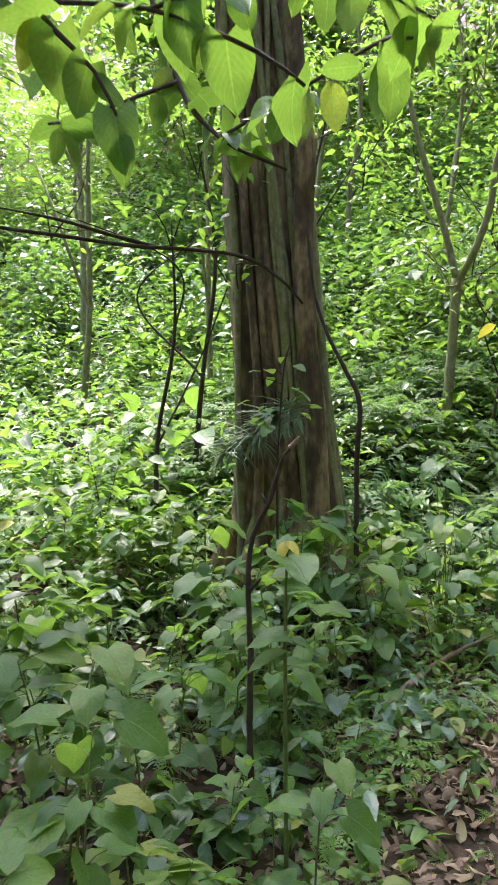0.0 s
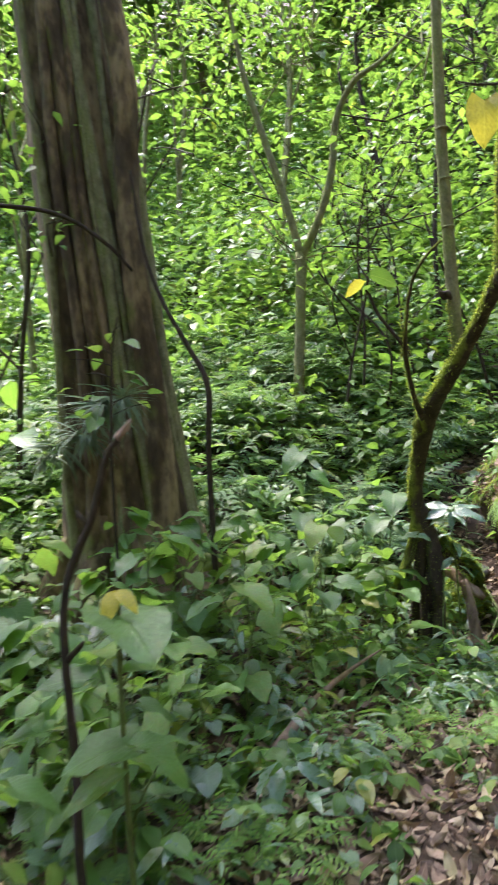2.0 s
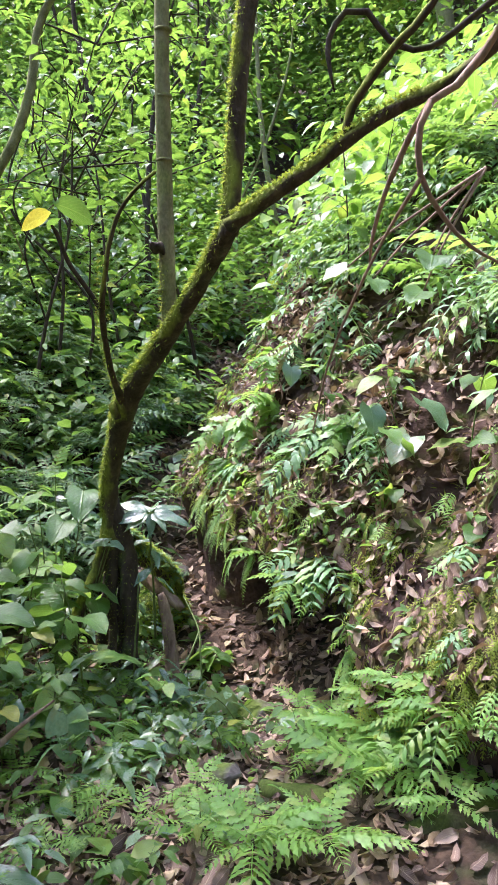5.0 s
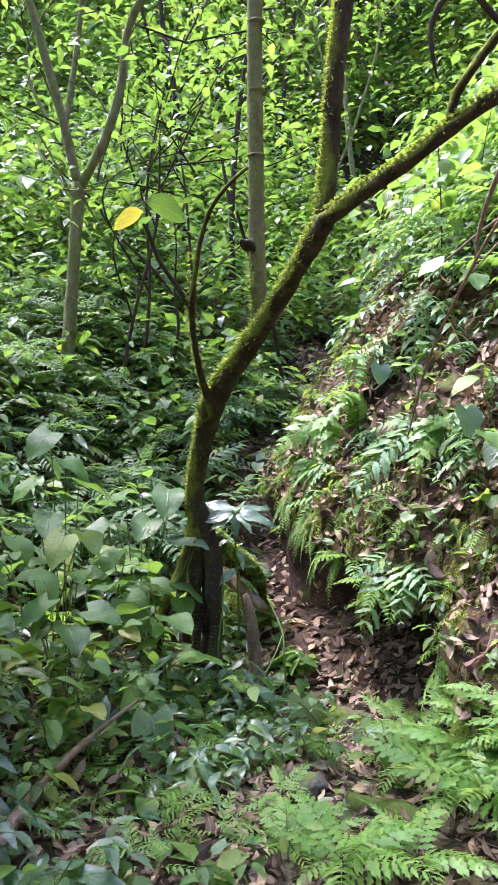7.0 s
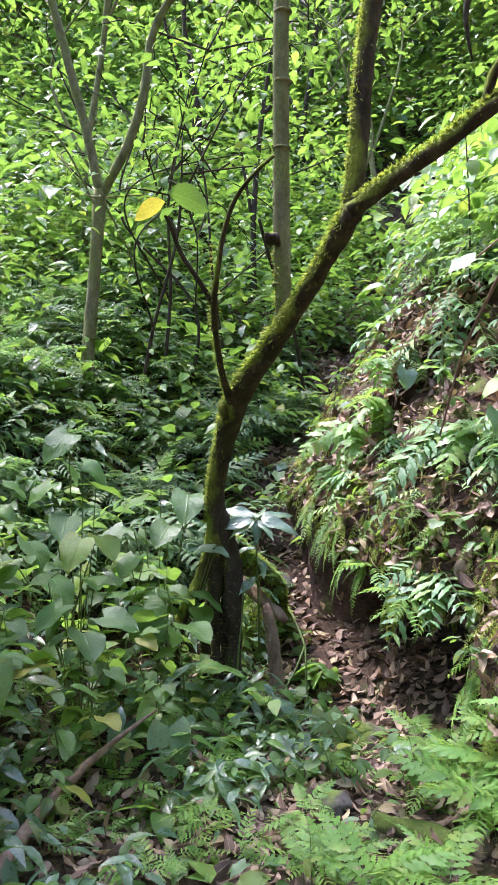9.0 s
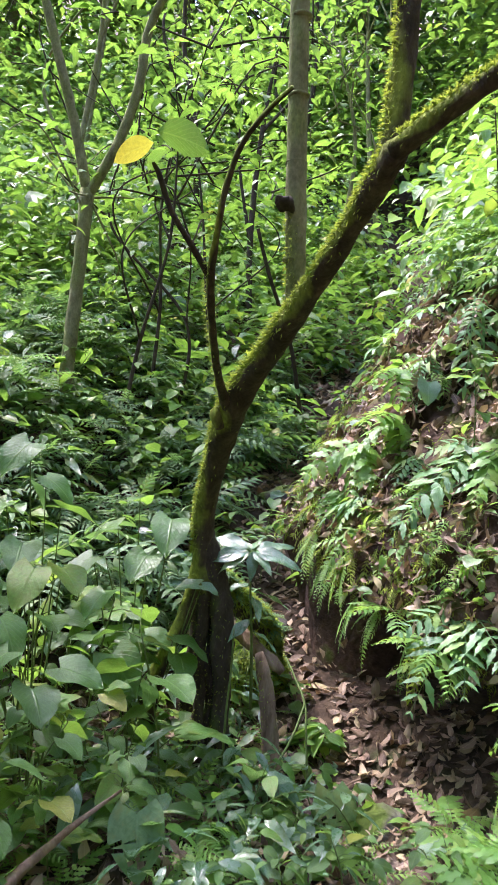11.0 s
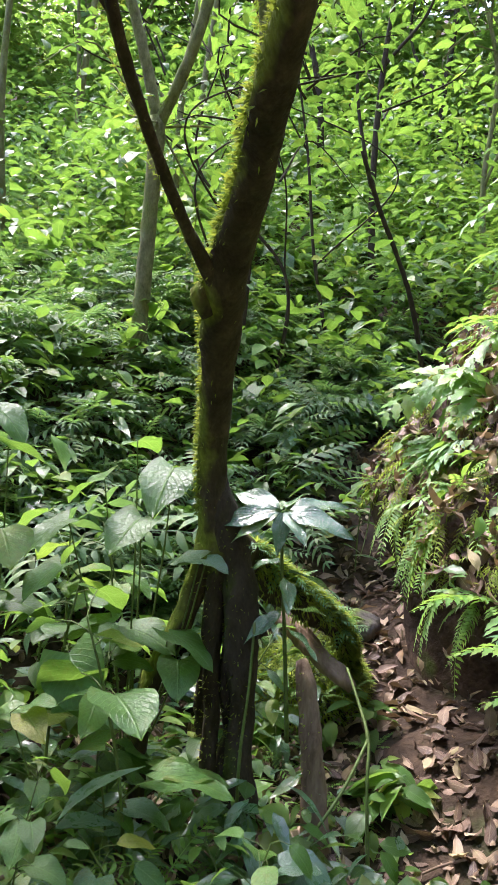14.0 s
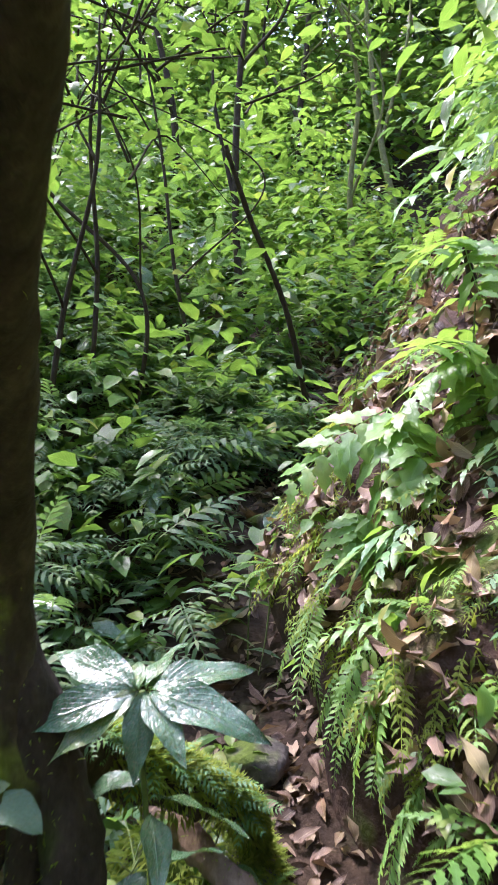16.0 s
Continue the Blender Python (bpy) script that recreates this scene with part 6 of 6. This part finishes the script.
def leafy(name, root, label, category, leaves, stem=M_STEM, r=0.004, group=""):
    """A plant whose leaves are set one by one: each is base, heading, rise, lean, size and mesh, on its own stalk from the root."""
    t = thing(name, root, label, category, group)
    for (x, y, z), az, tilt, roll, size, me in leaves:
        mid = ((root[0] + 2 * x) / 3, (root[1] + 2 * y) / 3 + 0.02, root[2] + 0.62 * (z - root[2]))
        limb(t, "stalk", [(*root, r), (*mid, 0.8 * r), (x, y, z, 0.5 * r)], stem, 6, 0.05, 0.1)
        hung(t, me, (x, y, z), az, tilt, roll, size)
    return t


hb = holed_blade()
L_HOLED = mesh_of("leaf", *hb[:2], M_SLOPEFERN, hb[2])
leafy("eaten_leaf_plant", (0.28, 3.62, -0.2), "low plant with a broad pale leaf full of insect holes", "plant",
      [((0.29, 3.56, 0.06), -1.2, -0.85, 0.25, 0.2, L_HOLED), ((0.2, 3.62, 0.02), 2.9, -0.4, 0.3, 0.17, L_OVALW), ((0.38, 3.66, 0.03), 0.4, -0.3, -0.3, 0.15, L_OVALW), ((0.22, 3.55, -0.02), -2.3, -0.6, 0.2, 0.19, L_LANCE), ((0.13, 3.5, 0.02), -1.9, -0.9, 0.2, 0.18, L_OVAL)])
leafy("eaten_leaf_plant", (-0.36, 3.1, -0.1), "low plant with a broad pale leaf full of insect holes", "plant",
      [((-0.36, 3.06, 0.20), -1.4, -0.8, -0.2, 0.19, L_HOLED), ((-0.44, 3.1, 0.16), 2.8, -0.2, 0.2, 0.14, L_HEART), ((-0.28, 3.1, 0.14), 0.2, -0.2, 0.1, 0.13, L_SUN)])
leafy("heart_leaf_plant", (-0.55, 3.95, 0.02), "plant holding flat heart-shaped leaves beside the stilt roots", "plant",
      [((-0.60, 3.95, 0.52), 3.3, -0.08, 0.25, 0.17, L_HEART), ((-0.50, 3.9, 0.53), -0.3, -0.1, -0.2, 0.16, L_HEART), ((-0.37, 3.86, 0.54), -0.25, -0.15, 0.1, 0.17, L_HEART2), ((-0.34, 3.86, 0.46), -1.2, -0.35, 0.1, 0.14, L_HEART),
       ((-0.62, 3.98, 0.60), 2.4, 0.1, 0.5, 0.15, L_SUNHEART), ((-0.28, 3.87, 0.76), 3.0, 0.0, 0.3, 0.11, L_SHADEHEART), ((-0.26, 3.87, 0.76), -0.3, -0.2, -0.2, 0.08, L_SHADEHEART)], group="heart-leaved plants")
leafy("heart_leaf_plant", (-0.60, 4.05, 0.02), "tall plant with a large bright ribbed heart-shaped leaf", "plant",
      [((-0.42, 4.02, 1.02), -1.5, -0.3, 0.1, 0.22, L_SUNHEART), ((-0.52, 4.0, 0.86), -1.8, -0.35, 0.2, 0.18, L_HEART), ((-0.66, 4.02, 0.98), 3.0, -0.3, 0.3, 0.17, L_HEART), ((-0.75, 3.95, 0.85), -2.2, -0.3, 0.1, 0.17, L_HEART2), ((-0.58, 4.1, 1.1), 1.6, 0.1, 0.2, 0.16, L_SUNHEART)], group="heart-leaved plants")
leafy("heart_leaf_plant", (-0.95, 3.75, 0.05), "tall plant with bright green heart-shaped leaves", "plant",
      [((-1.0, 3.82, 1.34), -1.9, -0.4, 0.35, 0.2, L_SUNHEART), ((-0.92, 3.8, 1.2), -0.3, -0.4, -0.2, 0.16, L_SUNHEART), ((-1.05, 3.7, 1.1), -2.4, -0.4, 0.2, 0.15, L_SUNHEART), ((-0.84, 3.75, 1.08), 0.1, -0.2, 0.3, 0.18, L_HEART), ((-0.95, 3.62, 0.95), -1.4, -0.35, 0.1, 0.17, L_HEART), ((-0.8, 3.66, 0.85), -0.8, -0.3, 0.1, 0.17, L_HEART)], group="heart-leaved plants")
leafy("heart_leaf_plant", (-0.80, 3.3, 0.0), "plant with large pale green heart-shaped leaves", "plant",
      [((-0.76, 3.2, 0.93), -1.6, -0.4, 0.2, 0.17, L_SUNHEART), ((-0.82, 3.15, 0.66), -2.2, -0.3, 0.1, 0.16, L_SUNHEART), ((-0.72, 3.1, 0.56), -1.0, -0.2, 0.2, 0.17, L_HEART), ((-0.66, 3.2, 0.6), -0.2, -0.1, -0.3, 0.16, L_HEART), ((-0.9, 3.2, 0.75), 2.9, -0.2, 0.2, 0.17, L_HEART)], group="heart-leaved plants")
leafy("bank_vine", (1.25, 3.62, 1.25), "broad pale green leaves trailing over the earth bank", "vine",
      [((1.03, 3.5, 1.47), -1.5, -0.8, 0.2, 0.15, L_SHADEHEART), ((1.22, 3.48, 1.33), -2.4, -0.5, 0.3, 0.19, L_SHADEHEART), ((1.28, 3.5, 1.5), -1.0, -0.5, 0.1, 0.2, L_SHADEHEART), ((1.2, 3.5, 1.08), -1.9, -0.7, 0.1, 0.13, L_SUNHEART), ((1.1, 3.55, 1.62), -2.8, -0.2, 0.3, 0.16, L_OVALW)])
leafy("bank_vine", (0.95, 4.45, 1.75), "broad pale leaves scattered over the bank litter", "vine",
      [((0.77, 4.45, 1.70), -1.6, -0.9, 0.2, 0.13, L_SHADEHEART)])
leafy("overhanging_twig", (1.5, 3.3, 2.55), "bare twig with large pale leaves hanging before the bank", "branch",
      [((1.26, 3.3, 2.16), -1.9, -0.3, 0.2, 0.18, L_HEART), ((0.88, 3.35, 2.11), -2.9, -0.3, 0.4, 0.13, L_SHADEHEART), ((1.0, 3.35, 2.06), -1.5, -0.4, 0.2, 0.14, L_HEART), ((1.22, 3.3, 2.0), -2.2, -0.2, 0.3, 0.17, L_HEART)], M_DEADWOOD, 0.007)


def aimed(parent, me, base, tip, bend, roll=0.0):
    """A frond from base to tip; bend is how far its own curve falls below a straight line."""
    d = Vector(tip) - Vector(base)
    flat = math.hypot(d.x, d.y)
    n = d.length / math.hypot(1, bend)
    part("frond", me, parent, m=turned(math.atan2(d.y, d.x), math.atan2(d.z, flat) + math.atan(bend), roll, Vector(base) - parent.matrix_basis.translation, n))


def hung_fern(base, tips, label):
    t = thing("bank_fern", base, label, "fern", "bank ferns")
    for tip, roll in tips:
        aimed(t, L_BANKF, base, tip, 0.5, roll)
    v, f, uv = tube([(0.05, 0.05, -0.05, 0.014), (0, 0, 0.01, 0.009)], 6, 0.03, 0.2)
    part("crown", mesh_of("crown", v, f, M_DARKBARK, uv), t)


hung_fern((0.98, 4.1, 1.42), [((0.60, 3.95, 0.93), 0.4), ((0.72, 3.9, 1.15), 0.2), ((0.85, 3.8, 1.0), 0.0), ((0.66, 4.1, 1.3), 0.5)], "large glossy blue-green fern hanging down the bank")
hung_fern((0.80, 3.69, 0.76), [((0.60, 3.4, 0.40), 0.3), ((0.52, 3.55, 0.62), 0.4), ((0.72, 3.36, 0.5), 0.0), ((0.85, 3.3, 0.55), -0.2)], "glossy green fern hanging before the dark hollow")


# narrow ferns hanging from the lip of the hollow
gl = np.random.default_rng(91)
for y in (3.15, 3.3, 3.5, 3.85, 3.98, 4.1, 4.2, 4.3, 4.4, 4.5, 4.6, 4.72):
    i = int(np.abs(E2[:, 1] - y).argmin())
    q = bank_point(np.array([i]), np.array([gl.uniform(0.245, 0.29)]))[0]
    t = thing("lip_fern", q, "narrow pale green fern hanging from the lip of the bank", "fern", "lip ferns")
    for k in range(4):
        o = -EN[i] * gl.uniform(0.03, 0.12) + ET[i] * gl.normal(0, 0.08)
        aimed(t, L_LONGF, q, (q[0] + o[0], q[1] + o[1], q[2] - gl.uniform(0.14, 0.34)), 0.5, gl.normal(0, 0.5))
    v, f, uv = tube([(0.03 * EN[i, 0], 0.03 * EN[i, 1], 0.0, 0.008), (0, 0, 0.01, 0.006)], 6, 0.02, 0.2)
    part("crown", mesh_of("crown", v, f, M_DARKBARK, uv), t)

# fallen twigs on the path floor
gt = np.random.default_rng(97)
for k in range(16):
    x, y, a = gt.uniform(-0.8, 0.6), gt.uniform(2.0, 4.2), gt.uniform(0, 6.28)
    ln = gt.uniform(0.12, 0.35)
    pts = []
    for q, r in ((-1, 0.0045), (-0.3, 0.004), (0.4, 0.003), (1, 0.0015)):
        px, py = x + 0.5 * ln * q * math.cos(a) + gt.normal(0, 0.012), y + 0.5 * ln * q * math.sin(a) + gt.normal(0, 0.012)
        pts.append((px, py, gz(px, py) + 0.012 + 0.02 * abs(q), r))
    twig = thing("twig", pts[0][:3], "thin brown twig lying on the dead leaves", "stick", "fallen twigs")
    limb(twig, "wood", pts, M_DEADWOOD if k % 3 else M_DARKBARK, 6, 0.04, 0.15, seed=k)
# withered fern fronds at the foot of the bank
L_WITHERED = leaf_mesh(frond(9, 0.4, 0.3, 0.8, 0.3), M_LITTER)
wf = thing("withered_fern", (0.66, 3.45, -0.08), "withered brown fern curling at the foot of the bank", "fern")
for az, tilt in ((-2.2, 0.9), (-1.4, 0.7), (-0.6, 0.8), (-2.9, 0.6)):
    part("frond", L_WITHERED, wf, m=turned(az, tilt, gt.normal(0, 0.3), (0, 0, 0.02), gt.uniform(0.2, 0.3)))
v, f, uv = tube([(0, 0, -0.05, 0.012), (0, 0, 0.03, 0.008)], 6, 0.03, 0.2)
part("crown", mesh_of("crown", v, f, M_DEADWOOD, uv), wf)
